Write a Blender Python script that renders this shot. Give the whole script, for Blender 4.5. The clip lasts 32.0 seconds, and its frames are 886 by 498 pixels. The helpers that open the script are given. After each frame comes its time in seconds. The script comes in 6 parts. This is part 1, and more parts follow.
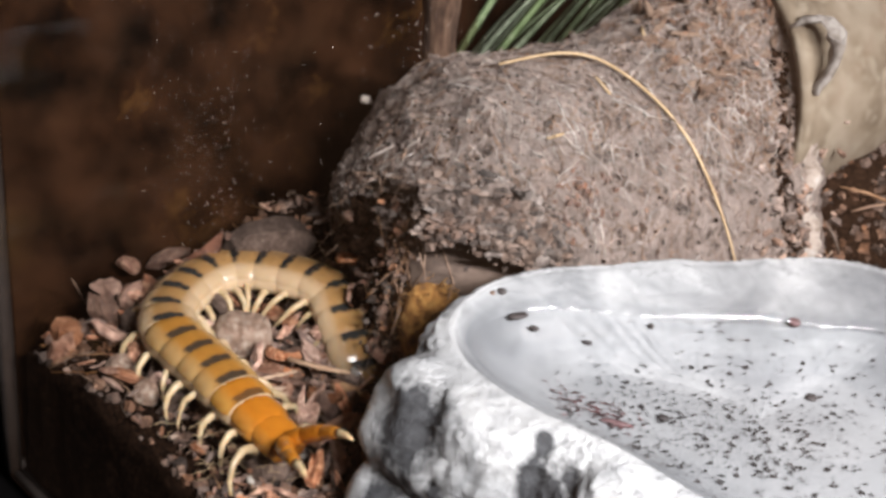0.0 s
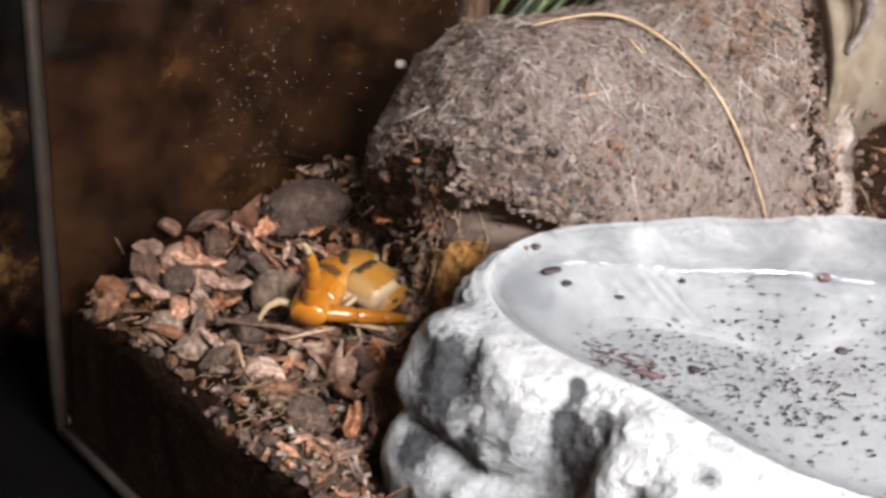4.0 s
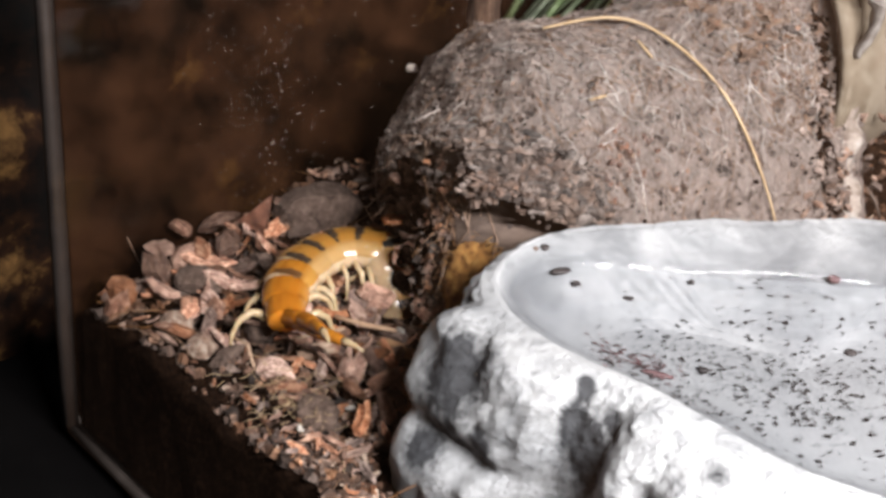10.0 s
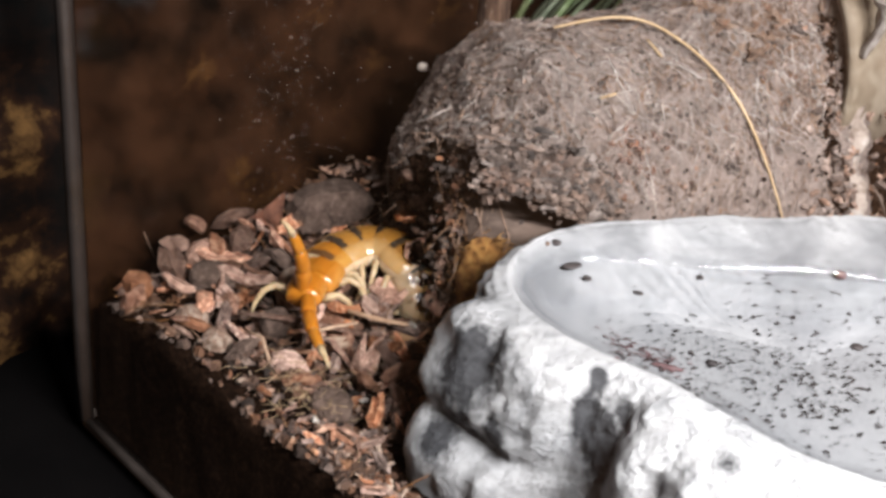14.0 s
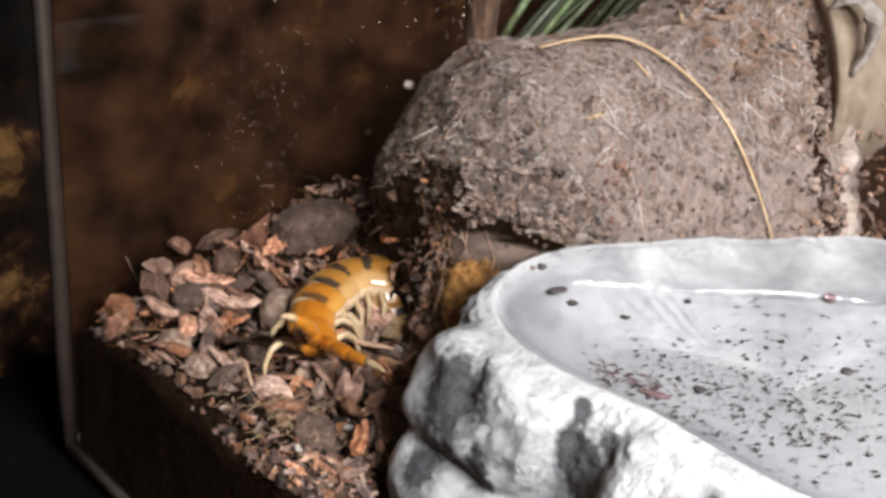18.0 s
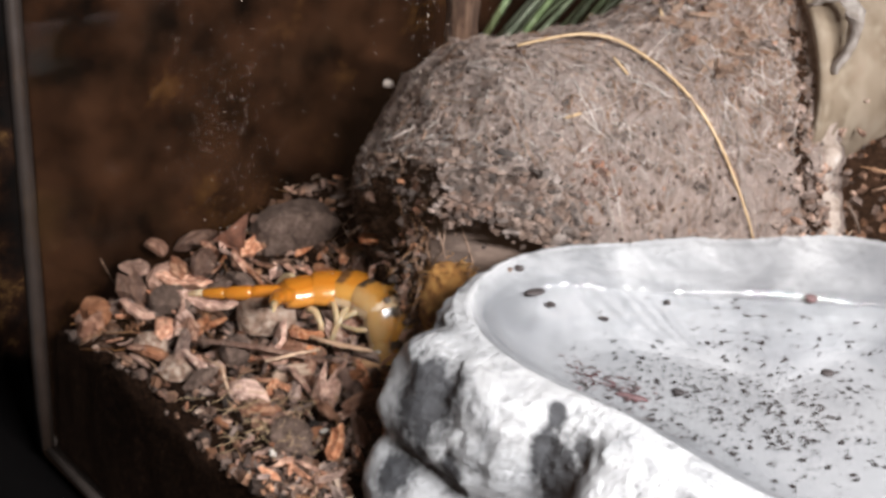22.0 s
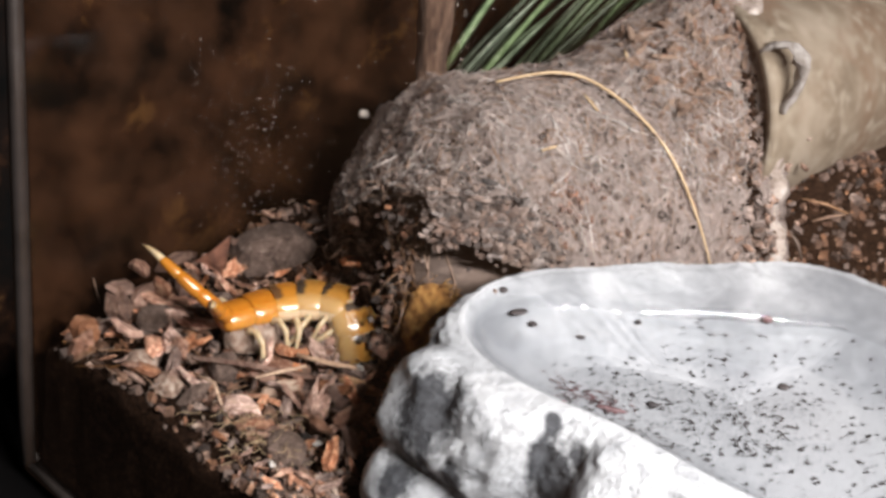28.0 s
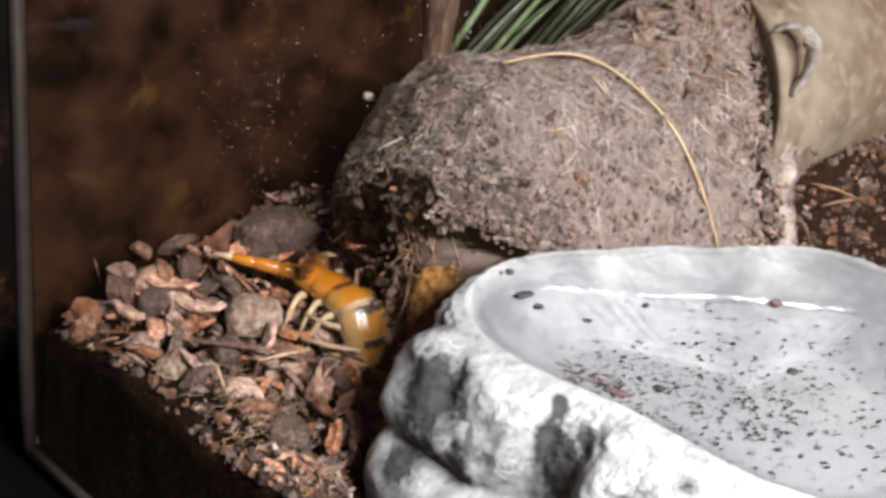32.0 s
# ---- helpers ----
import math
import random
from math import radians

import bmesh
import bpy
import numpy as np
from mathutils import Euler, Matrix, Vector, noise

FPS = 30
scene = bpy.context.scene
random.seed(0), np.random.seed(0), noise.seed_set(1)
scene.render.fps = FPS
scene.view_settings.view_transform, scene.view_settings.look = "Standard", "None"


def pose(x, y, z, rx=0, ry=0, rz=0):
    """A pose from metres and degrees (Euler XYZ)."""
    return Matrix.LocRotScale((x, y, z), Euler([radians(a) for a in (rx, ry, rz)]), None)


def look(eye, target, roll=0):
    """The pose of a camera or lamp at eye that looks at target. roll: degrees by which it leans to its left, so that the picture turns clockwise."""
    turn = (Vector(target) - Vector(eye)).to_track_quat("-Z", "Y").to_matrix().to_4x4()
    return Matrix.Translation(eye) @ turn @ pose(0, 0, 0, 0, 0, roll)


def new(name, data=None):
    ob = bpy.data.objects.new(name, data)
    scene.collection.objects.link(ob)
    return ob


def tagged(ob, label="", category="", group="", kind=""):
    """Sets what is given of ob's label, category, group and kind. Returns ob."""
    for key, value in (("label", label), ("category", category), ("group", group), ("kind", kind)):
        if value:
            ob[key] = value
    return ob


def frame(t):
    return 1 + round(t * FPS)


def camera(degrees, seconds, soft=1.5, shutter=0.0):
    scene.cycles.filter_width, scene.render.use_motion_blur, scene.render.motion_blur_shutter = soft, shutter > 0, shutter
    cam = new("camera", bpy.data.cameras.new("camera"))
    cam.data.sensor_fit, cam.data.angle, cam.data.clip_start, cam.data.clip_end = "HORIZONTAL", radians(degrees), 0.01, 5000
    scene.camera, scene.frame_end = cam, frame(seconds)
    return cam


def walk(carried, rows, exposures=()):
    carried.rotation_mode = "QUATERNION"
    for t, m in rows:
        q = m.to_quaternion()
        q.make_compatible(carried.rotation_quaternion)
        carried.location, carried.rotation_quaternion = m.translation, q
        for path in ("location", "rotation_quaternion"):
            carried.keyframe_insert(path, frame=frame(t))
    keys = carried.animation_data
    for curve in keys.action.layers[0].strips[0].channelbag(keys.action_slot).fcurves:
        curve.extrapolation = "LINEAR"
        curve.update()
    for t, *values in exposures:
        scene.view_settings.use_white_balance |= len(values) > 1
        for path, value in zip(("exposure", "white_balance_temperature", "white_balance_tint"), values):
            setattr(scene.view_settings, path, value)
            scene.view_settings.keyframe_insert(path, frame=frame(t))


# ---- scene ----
cam = camera(42, 32.0, soft=3.3, shutter=0.4)
PATH = [
    (0, -0.00186, -0.201, 0.14891, 60.163, -4.397, 0.25),
    (0.5, -0.00212, -0.20269, 0.15062, 60.049, -4.097, 0.459),
    (1, -0.00182, -0.20307, 0.15136, 60.26, -4.126, 0.428),
    (1.5, -0.00352, -0.20371, 0.15027, 60.041, -4.179, 0.617),
    (2, -0.00408, -0.20506, 0.14933, 59.943, -4.154, 0.645),
    (2.5, -0.0025, -0.2044, 0.14922, 59.852, -4.049, 0.69),
    (3, -0.00327, -0.20609, 0.14569, 59.469, -4.182, 0.92),
    (3.5, -0.00308, -0.20813, 0.14526, 59.372, -3.832, 1.312),
    (5.5, -0.00022, -0.20897, 0.14856, 59.874, -3.377, 1.754),
    (6, -0.00157, -0.20837, 0.14908, 60.261, -3.517, 1.761),
    (6.5, -0.0019, -0.20837, 0.1496, 60.307, -3.835, 1.698),
    (7, -0.00306, -0.21082, 0.14931, 60.33, -3.776, 1.898),
    (7.5, -0.0027, -0.21099, 0.14731, 60.157, -3.692, 1.968),
    (8, -0.00162, -0.21287, 0.14837, 60.122, -3.44, 2.221),
    (8.5, -0.00137, -0.21495, 0.14794, 60.067, -3.368, 2.253),
    (9, 0, -0.2131, 0.14502, 59.938, -3.5, 2.024),
    (9.5, -0.00092, -0.21411, 0.14419, 59.89, -3.454, 2.213),
    (10, -0.00234, -0.21105, 0.14394, 59.961, -3.572, 2.081),
    (10.5, -0.00211, -0.21066, 0.14369, 60.097, -3.778, 1.974),
    (11, -0.00222, -0.21212, 0.14257, 59.897, -3.785, 2.094),
    (11.5, -0.00292, -0.21462, 0.14303, 59.966, -3.54, 2.252),
    (12, -0.00219, -0.21486, 0.14218, 59.942, -3.511, 2.057),
    (12.5, -0.00539, -0.21833, 0.14235, 59.9, -3.368, 2.246),
    (13, -0.0044, -0.21631, 0.14035, 59.639, -3.356, 2.239),
    (13.5, -0.00495, -0.21578, 0.14361, 60.055, -3.68, 2.222),
    (15.5, -0.00442, -0.21422, 0.14477, 60.153, -3.663, 2.063),
    (16, -0.00263, -0.21335, 0.14175, 60.139, -3.672, 1.848),
    (16.5, -0.00439, -0.2141, 0.13993, 60.059, -3.545, 1.982),
    (17, -0.00279, -0.21387, 0.14084, 60.186, -3.417, 2.037),
    (17.5, -0.00195, -0.21328, 0.14207, 60.211, -3.34, 1.936),
    (18, -0.00193, -0.20998, 0.14725, 60.185, -3.454, 2.021),
    (18.5, -0.00153, -0.20923, 0.14751, 60.304, -3.463, 2.027),
    (19, -0.00136, -0.20973, 0.14812, 60.472, -3.468, 1.991),
    (19.5, -0.00093, -0.20865, 0.14767, 60.208, -3.412, 1.941),
    (20, -0.00081, -0.20859, 0.14747, 60.216, -3.394, 1.948),
    (20.5, 0.00042, -0.20707, 0.1484, 60.156, -3.324, 1.838),
    (21, 0.00126, -0.20674, 0.1495, 60.18, -3.327, 1.849),
    (21.5, 0.00156, -0.20646, 0.14914, 60.096, -3.293, 1.759),
    (22, 0.00261, -0.20648, 0.14727, 59.952, -3.317, 1.784),
    (22.5, 0.00226, -0.20651, 0.14658, 59.874, -3.227, 1.798),
    (23, 0.00449, -0.2077, 0.14709, 59.783, -3.366, 2.022),
    (23.5, -8e-05, -0.21357, 0.14745, 60.529, -3.989, 1.996),
    (24, -0.01051, -0.21908, 0.15334, 62.649, -5.995, -0.996),
    (24.5, -0.02435, -0.22619, 0.15078, 63.294, -7.291, -3.489),
    (25, -0.02999, -0.22511, 0.14926, 62.963, -7.091, -3.267),
    (25.5, -0.02581, -0.22405, 0.15132, 62.367, -6.515, -2.853),
    (27.5, -0.01917, -0.22126, 0.15487, 61.353, -6.248, -2.393),
    (28, -0.0187, -0.22141, 0.15369, 61.505, -6.174, -2.409),
    (28.5, -0.01843, -0.22174, 0.1527, 61.641, -6.309, -2.545),
    (29, -0.01716, -0.22281, 0.1515, 61.283, -6.089, -2.091),
    (29.5, -0.0185, -0.225, 0.1492, 61.656, -6.208, -2.141),
    (30, -0.01824, -0.22311, 0.14806, 61.277, -6.286, -2.224),
    (30.5, -0.01859, -0.22336, 0.15045, 61.116, -6.081, -2.241),
    (31, -0.02018, -0.22094, 0.14869, 61.071, -6.35, -2.12),
    (31.5, -0.01929, -0.21961, 0.14921, 61.243, -6.379, -2.345),
    (32, -0.01896, -0.21998, 0.14939, 61.209, -6.328, -2.201),
]
walk(cam, [(t, pose(*p)) for t, *p in PATH], exposures=((0, 0.03), (23, 0.03), (25, 0.06), (28, 0.08), (32, 0.08)))

# ---- world and light ----
world = bpy.data.worlds.new("world")
world.use_nodes = True
world.node_tree.nodes["Background"].inputs[0].default_value = (0.75, 0.85, 1.0, 1)
world.node_tree.nodes["Background"].inputs[1].default_value = 0.05
scene.world = world


def area_lamp(name, eye, target, w, h, watts, colour=(1, 1, 1)):
    d = bpy.data.lights.new(name, "AREA")
    d.shape, d.size, d.size_y, d.energy, d.color = "RECTANGLE", w, h, watts, colour
    ob = new(name, d)
    ob.matrix_world = look(eye, target)
    return ob


# the strip of white diodes in front of and above the terrarium
for k in range(10):
    area_lamp("strip_light", (0.06 + 0.02 * k, -0.195, 0.205), (-0.01 + 0.0157 * k, -0.015, 0), 0.012, 0.010, 0.37, (0.99, 0.97, 0.98))


# ---- materials ----
def nodes_of(name):
    m = bpy.data.materials.new(name)
    m.use_nodes = True
    t = m.node_tree
    return m, t, t.nodes["Principled BSDF"]


def add(t, kind, **kw):
    n = t.nodes.new(kind)
    for k, v in kw.items():
        if k in n.inputs:
            n.inputs[k].default_value = v
    return n


def ramp_of(t, fac, stops):
    r = t.nodes.new("ShaderNodeValToRGB")
    e = r.color_ramp.elements
    while len(e) < len(stops):
        e.new(0.5)
    for el, (p, c) in zip(e, stops):
        el.position, el.color = p, (*c, 1)
    t.links.new(fac, r.inputs[0])
    return r.outputs[0]


def mix(t, a, b, fac, blend="MIX"):
    n = t.nodes.new("ShaderNodeMix")
    n.data_type, n.blend_type = "RGBA", blend
    for sock, val in ((n.inputs[0], fac), (n.inputs[6], a), (n.inputs[7], b)):
        if isinstance(val, (int, float)):
            sock.default_value = val
        elif isinstance(val, tuple):
            sock.default_value = (*val, 1)
        else:
            t.links.new(val, sock)
    return n.outputs[2]


def surface(name, stops, scale=300, fine=None, fine_scale=1500, rough=0.7, bump=0.4, bump_scale=900, depth=0.001,
            vary=0.0, island=0.0, spec=0.4, stretch=None, sss=0.0, patches=None, patch_scale=60, patch_at=(0.5, 0.62), web=None):
    """Noise-coloured surface at two scales; vary: spread by piece."""
    m, t, b = nodes_of(name)
    co = t.nodes.new("ShaderNodeTexCoord").outputs["Object"]
    if stretch:
        mp = t.nodes.new("ShaderNodeMapping")
        mp.inputs["Scale"].default_value = stretch
        t.links.new(co, mp.inputs[0])
        co = mp.outputs[0]
    n1 = add(t, "ShaderNodeTexNoise", Scale=scale, Detail=6.0, Roughness=0.65)
    t.links.new(co, n1.inputs["Vector"])
    col = ramp_of(t, n1.outputs[0], stops)
    if patches:
        n3 = add(t, "ShaderNodeTexNoise", Scale=patch_scale, Detail=5.0, Roughness=0.6, Distortion=0.6)
        t.links.new(co, n3.inputs["Vector"])
        f3 = ramp_of(t, n3.outputs[0], [(patch_at[0], (0, 0, 0)), (patch_at[1], (1, 1, 1))])
        col = mix(t, col, patches, f3)
    if fine:
        n2 = add(t, "ShaderNodeTexNoise", Scale=fine_scale, Detail=3.0)
        t.links.new(co, n2.inputs["Vector"])
        f2 = ramp_of(t, n2.outputs[0], [(0.5, (0, 0, 0)), (0.68, (1, 1, 1))])
        col = mix(t, col, fine, f2)
    if web:
        # a felt of silk: fine branching lines at two sizes
        for ws, lo, hi, amt in ((130, 0.95, 1.2, 0.7), (300, 1.0, 1.25, 0.6)):
            nw = add(t, "ShaderNodeTexNoise", Scale=ws, Detail=4.0, Roughness=0.6, Distortion=0.9)
            nw.noise_type, nw.normalize = "RIDGED_MULTIFRACTAL", False
            nw.inputs["Offset"].default_value, nw.inputs["Gain"].default_value = 1.0, 1.6
            t.links.new(co, nw.inputs["Vector"])
            fw = add(t, "ShaderNodeMapRange")
            for q, val in zip((1, 2, 3, 4), (lo, hi, 0.0, amt)):
                fw.inputs[q].default_value = val
            t.links.new(nw.outputs[0], fw.inputs[0])
            col = mix(t, col, web, fw.outputs[0])
    if vary or island:
        src = t.nodes.new("ShaderNodeObjectInfo").outputs["Random"] if vary else t.nodes.new("ShaderNodeNewGeometry").outputs["Random Per Island"]
        amt = vary or island
        hs = t.nodes.new("ShaderNodeHueSaturation")
        mr = add(t, "ShaderNodeMapRange")
        mr.inputs[3].default_value, mr.inputs[4].default_value = 1 - amt, 1 + amt * 1.6
        t.links.new(src, mr.inputs[0])
        t.links.new(mr.outputs[0], hs.inputs["Value"])
        mr2 = add(t, "ShaderNodeMath")
        mr2.operation = "FRACT"
        mul = add(t, "ShaderNodeMath")
        mul.operation, mul.inputs[1].default_value = "MULTIPLY", 7.3
        t.links.new(src, mul.inputs[0])
        t.links.new(mul.outputs[0], mr2.inputs[0])
        mr3 = add(t, "ShaderNodeMapRange")
        mr3.inputs[3].default_value, mr3.inputs[4].default_value = 0.6, 1.2
        t.links.new(mr2.outputs[0], mr3.inputs[0])
        t.links.new(mr3.outputs[0], hs.inputs["Saturation"])
        t.links.new(col, hs.inputs["Color"])
        col = hs.outputs[0]
    t.links.new(col, b.inputs["Base Color"])
    nb = add(t, "ShaderNodeTexNoise", Scale=bump_scale, Detail=6.0, Roughness=0.7)
    t.links.new(co, nb.inputs["Vector"])
    bp = t.nodes.new("ShaderNodeBump")
    bp.inputs["Strength"].default_value, bp.inputs["Distance"].default_value = bump, depth
    t.links.new(nb.outputs[0], bp.inputs["Height"])
    t.links.new(bp.outputs[0], b.inputs["Normal"])
    rr = add(t, "ShaderNodeMapRange")
    rr.inputs[3].default_value, rr.inputs[4].default_value = max(rough - 0.18, 0.05), min(rough + 0.15, 1)
    t.links.new(nb.outputs[0], rr.inputs[0])
    t.links.new(rr.outputs[0], b.inputs["Roughness"])
    b.inputs["Specular IOR Level"].default_value = spec
    if sss:
        b.inputs["Subsurface Weight"].default_value = sss
        b.inputs["Subsurface Radius"].default_value = (0.004, 0.002, 0.001)
        b.inputs["Subsurface Scale"].default_value = 0.5
    return m


SOIL = surface("soil", [(0.32, (0.002, 0.001, 0.0007)), (0.55, (0.009, 0.0045, 0.0027)), (0.75, (0.045, 0.0235, 0.014))], 420, fine=(0.034, 0.018, 0.011), spec=0.03, rough=0.92, bump=0.8, bump_scale=700, depth=0.002)
BARK = surface("bark_chip", [(0.28, (0.06, 0.024, 0.014)), (0.5, (0.27, 0.118, 0.072)), (0.72, (0.55, 0.31, 0.205))], 260, fine=(0.54, 0.335, 0.23), fine_scale=900, rough=0.44, bump=0.9, bump_scale=520, depth=0.0016, vary=0.72, stretch=(1, 2.6, 1), spec=0.42)
RED_LEAF = surface("red_shard", [(0.3, (0.05, 0.018, 0.01)), (0.55, (0.17, 0.068, 0.04)), (0.75, (0.32, 0.16, 0.105))], 260, rough=0.55, bump=0.8, bump_scale=520, depth=0.0014, stretch=(1, 3, 1))
TAN_BARK = surface("tan_bark", [(0.28, (0.1, 0.042, 0.024)), (0.5, (0.31, 0.15, 0.092)), (0.72, (0.55, 0.33, 0.22))], 240, fine=(0.25, 0.12, 0.075), fine_scale=700, rough=0.5, bump=0.8, bump_scale=520, depth=0.0014, vary=0.25, stretch=(1, 3, 1), spec=0.4)
CRUMB = surface("crumbs", [(0.3, (0.018, 0.009, 0.006)), (0.55, (0.085, 0.045, 0.028)), (0.75, (0.26, 0.157, 0.103))], 300, rough=0.75, bump=0.5, island=0.75)
PALE_CHIP = surface("pale_wood", [(0.3, (0.34, 0.17, 0.08)), (0.6, (0.55, 0.34, 0.19)), (0.8, (0.68, 0.5, 0.33))], 250, rough=0.7, bump=0.5, stretch=(1, 5, 1), vary=0.2)
GRAIN = surface("white_mineral", [(0.3, (0.3, 0.27, 0.24)), (0.7, (0.6, 0.57, 0.53))], 400, rough=0.35, bump=0.4, spec=0.5)
STONE = surface("pale_clod", [(0.3, (0.14, 0.08, 0.053)), (0.5, (0.38, 0.25, 0.185)), (0.75, (0.6, 0.45, 0.36))], 300, fine=(0.55, 0.44, 0.36), fine_scale=700, rough=0.85, bump=1.0, depth=0.002)
GREY_CLOD = surface("grey_clod", [(0.3, (0.045, 0.026, 0.019)), (0.55, (0.145, 0.095, 0.074)), (0.75, (0.3, 0.215, 0.173))], 320, fine=(0.2, 0.14, 0.11), fine_scale=1100, rough=0.88, bump=1.0, depth=0.002)
MOUND = surface("webbed_soil", [(0.37, (0.013, 0.007, 0.005)), (0.46, (0.05, 0.028, 0.019)), (0.55, (0.105, 0.061, 0.043)), (0.66, (0.185, 0.119, 0.092)), (0.8, (0.275, 0.197, 0.163))], 230, fine=(0.055, 0.035, 0.026), fine_scale=560, rough=0.88, bump=1.0, bump_scale=420, depth=0.003, patches=(0.225, 0.182, 0.163), patch_scale=26, patch_at=(0.46, 0.62), web=(0.31, 0.248, 0.222))
HEAP = surface("tan_heap", [(0.32, (0.05, 0.026, 0.016)), (0.5, (0.19, 0.125, 0.09)), (0.72, (0.34, 0.25, 0.19))], 120, fine=(0.2, 0.1, 0.06), fine_scale=420, rough=0.9, bump=0.9, bump_scale=300, depth=0.003)
WEB = surface("web_thread", [(0.3, (0.17, 0.126, 0.105)), (0.7, (0.38, 0.305, 0.268))], 200, rough=0.6, bump=0.1, island=0.5)
SILK = surface("pale_silk", [(0.3, (0.27, 0.24, 0.22)), (0.7, (0.48, 0.44, 0.41))], 200, rough=0.5, bump=0.1, island=0.4)
FIBRE = surface("coir_fibre", [(0.3, (0.09, 0.042, 0.021)), (0.7, (0.25, 0.14, 0.075))], 200, rough=0.6, bump=0.2, island=0.4)
TUFT = surface("orange_coir", [(0.3, (0.13, 0.05, 0.012)), (0.5, (0.4, 0.185, 0.045)), (0.75, (0.62, 0.36, 0.11))], 420, rough=0.75, bump=1.0, bump_scale=600, depth=0.003)
OVERHANG = surface("dark_bark", [(0.38, (0.012, 0.008, 0.006)), (0.5, (0.07, 0.05, 0.041)), (0.7, (0.19, 0.148, 0.128))], 260, fine=(0.2, 0.16, 0.14), fine_scale=800, rough=0.85, bump=1.0, bump_scale=380, depth=0.003, patches=(0.1, 0.066, 0.05), patch_scale=60)
OVERHANG_BITS = surface("bark_shards", [(0.34, (0.014, 0.009, 0.007)), (0.5, (0.075, 0.054, 0.044)), (0.72, (0.18, 0.14, 0.12))], 300, rough=0.88, bump=0.6, bump_scale=600, island=0.55, patches=(0.085, 0.054, 0.041), patch_scale=60)
BARK_BITS = surface("bark_debris", [(0.3, (0.04, 0.019, 0.012)), (0.5, (0.15, 0.076, 0.05)), (0.72, (0.36, 0.225, 0.155))], 300, rough=0.85, bump=0.5, bump_scale=600, island=0.55)
RED_BITS = surface("reddish_bits", [(0.3, (0.06, 0.03, 0.021)), (0.55, (0.13, 0.07, 0.05)), (0.75, (0.21, 0.13, 0.1))], 300, rough=0.88, bump=0.5, bump_scale=600, island=0.45)
STRAW = surface("dry_straw", [(0.3, (0.3, 0.2, 0.105)), (0.7, (0.5, 0.37, 0.23))], 120, rough=0.55, bump=0.1)


def resin(name, dimmed):
    """Cast grey stone: mottled, with dark spots in its hollows, wet, smoother and painted dimmer below the water's
    edge.
    """
    m, t, b = nodes_of(name)
    co = t.nodes.new("ShaderNodeTexCoord").outputs["Object"]

    def speckle(scale, detail=6.0, rough=0.65, warp=0.0):
        n = add(t, "ShaderNodeTexNoise", Scale=scale, Detail=detail, Roughness=rough, Distortion=warp)
        t.links.new(co, n.inputs["Vector"])
        return n.outputs[0]

    def ranged(sock, a, b_, c=0.0, d=1.0):
        n = add(t, "ShaderNodeMapRange")
        for q, val in zip((1, 2, 3, 4), (a, b_, c, d)):
            n.inputs[q].default_value = val
        t.links.new(sock, n.inputs[0])
        return n.outputs[0]

    def maths(kind, a, b_):
        n = t.nodes.new("ShaderNodeMath")
        n.operation = kind
        for sock, val in ((n.inputs[0], a), (n.inputs[1], b_)):
            if isinstance(val, float):
                sock.default_value = val
            else:
                t.links.new(val, sock)
        return n.outputs[0]

    broad, mid, fine, grit = speckle(38, 5.0, 0.6, 0.4), speckle(150, 6.0, 0.7, 0.8), speckle(520, 5.0, 0.7), speckle(1400, 3.0)
    col = ramp_of(t, broad, [(0.3, (0.24, 0.248, 0.262)), (0.45, (0.33, 0.338, 0.351)), (0.62, (0.45, 0.456, 0.468))])
    # grey that rubbed off the grain
    col = mix(t, col, (0.17, 0.177, 0.19), maths("MULTIPLY", ranged(mid, 0.53, 0.66), 0.75))
    col = mix(t, col, (0.09, 0.094, 0.102), maths("MULTIPLY", ranged(fine, 0.58, 0.68), 0.6))
    # dark spots, with painted shade at foot and seam: centre, reach
    spots = None
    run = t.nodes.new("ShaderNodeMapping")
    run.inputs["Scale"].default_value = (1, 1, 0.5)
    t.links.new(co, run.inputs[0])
    streak = add(t, "ShaderNodeTexNoise", Scale=230.0, Detail=5.0, Roughness=0.7, Distortion=0.5)
    t.links.new(run.outputs[0], streak.inputs["Vector"])
    edge = maths("ADD", maths("MULTIPLY", streak.outputs[0], 1.1), maths("MULTIPLY", fine, 0.6))
    for centre, reach in DARK_SPOTS:
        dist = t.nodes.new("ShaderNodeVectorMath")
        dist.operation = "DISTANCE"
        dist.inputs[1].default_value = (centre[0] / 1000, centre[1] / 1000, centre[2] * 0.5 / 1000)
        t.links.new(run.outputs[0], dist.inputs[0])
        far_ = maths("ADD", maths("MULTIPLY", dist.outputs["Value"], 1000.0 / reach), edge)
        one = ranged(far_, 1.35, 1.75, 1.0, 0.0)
        spots = one if spots is None else maths("MAXIMUM", spots, one)
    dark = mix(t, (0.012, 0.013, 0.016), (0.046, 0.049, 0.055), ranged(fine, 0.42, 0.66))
    col = mix(t, col, dark, maths("MULTIPLY", spots, 0.92))
    # the wet inside, up to a ragged line, with its weaker light painted in
    sep = t.nodes.new("ShaderNodeSeparateXYZ")
    t.links.new(co, sep.inputs[0])
    height = maths("ADD", sep.outputs[2], maths("MULTIPLY", maths("SUBTRACT", broad, 0.5), 0.011))
    height = maths("ADD", height, maths("MULTIPLY", maths("SUBTRACT", mid, 0.5), 0.004))
    wet_dim = ranged(height, 0.0145, 0.0210, 1.0, 0.0)
    wet_dim = maths("MULTIPLY", wet_dim, dimmed)
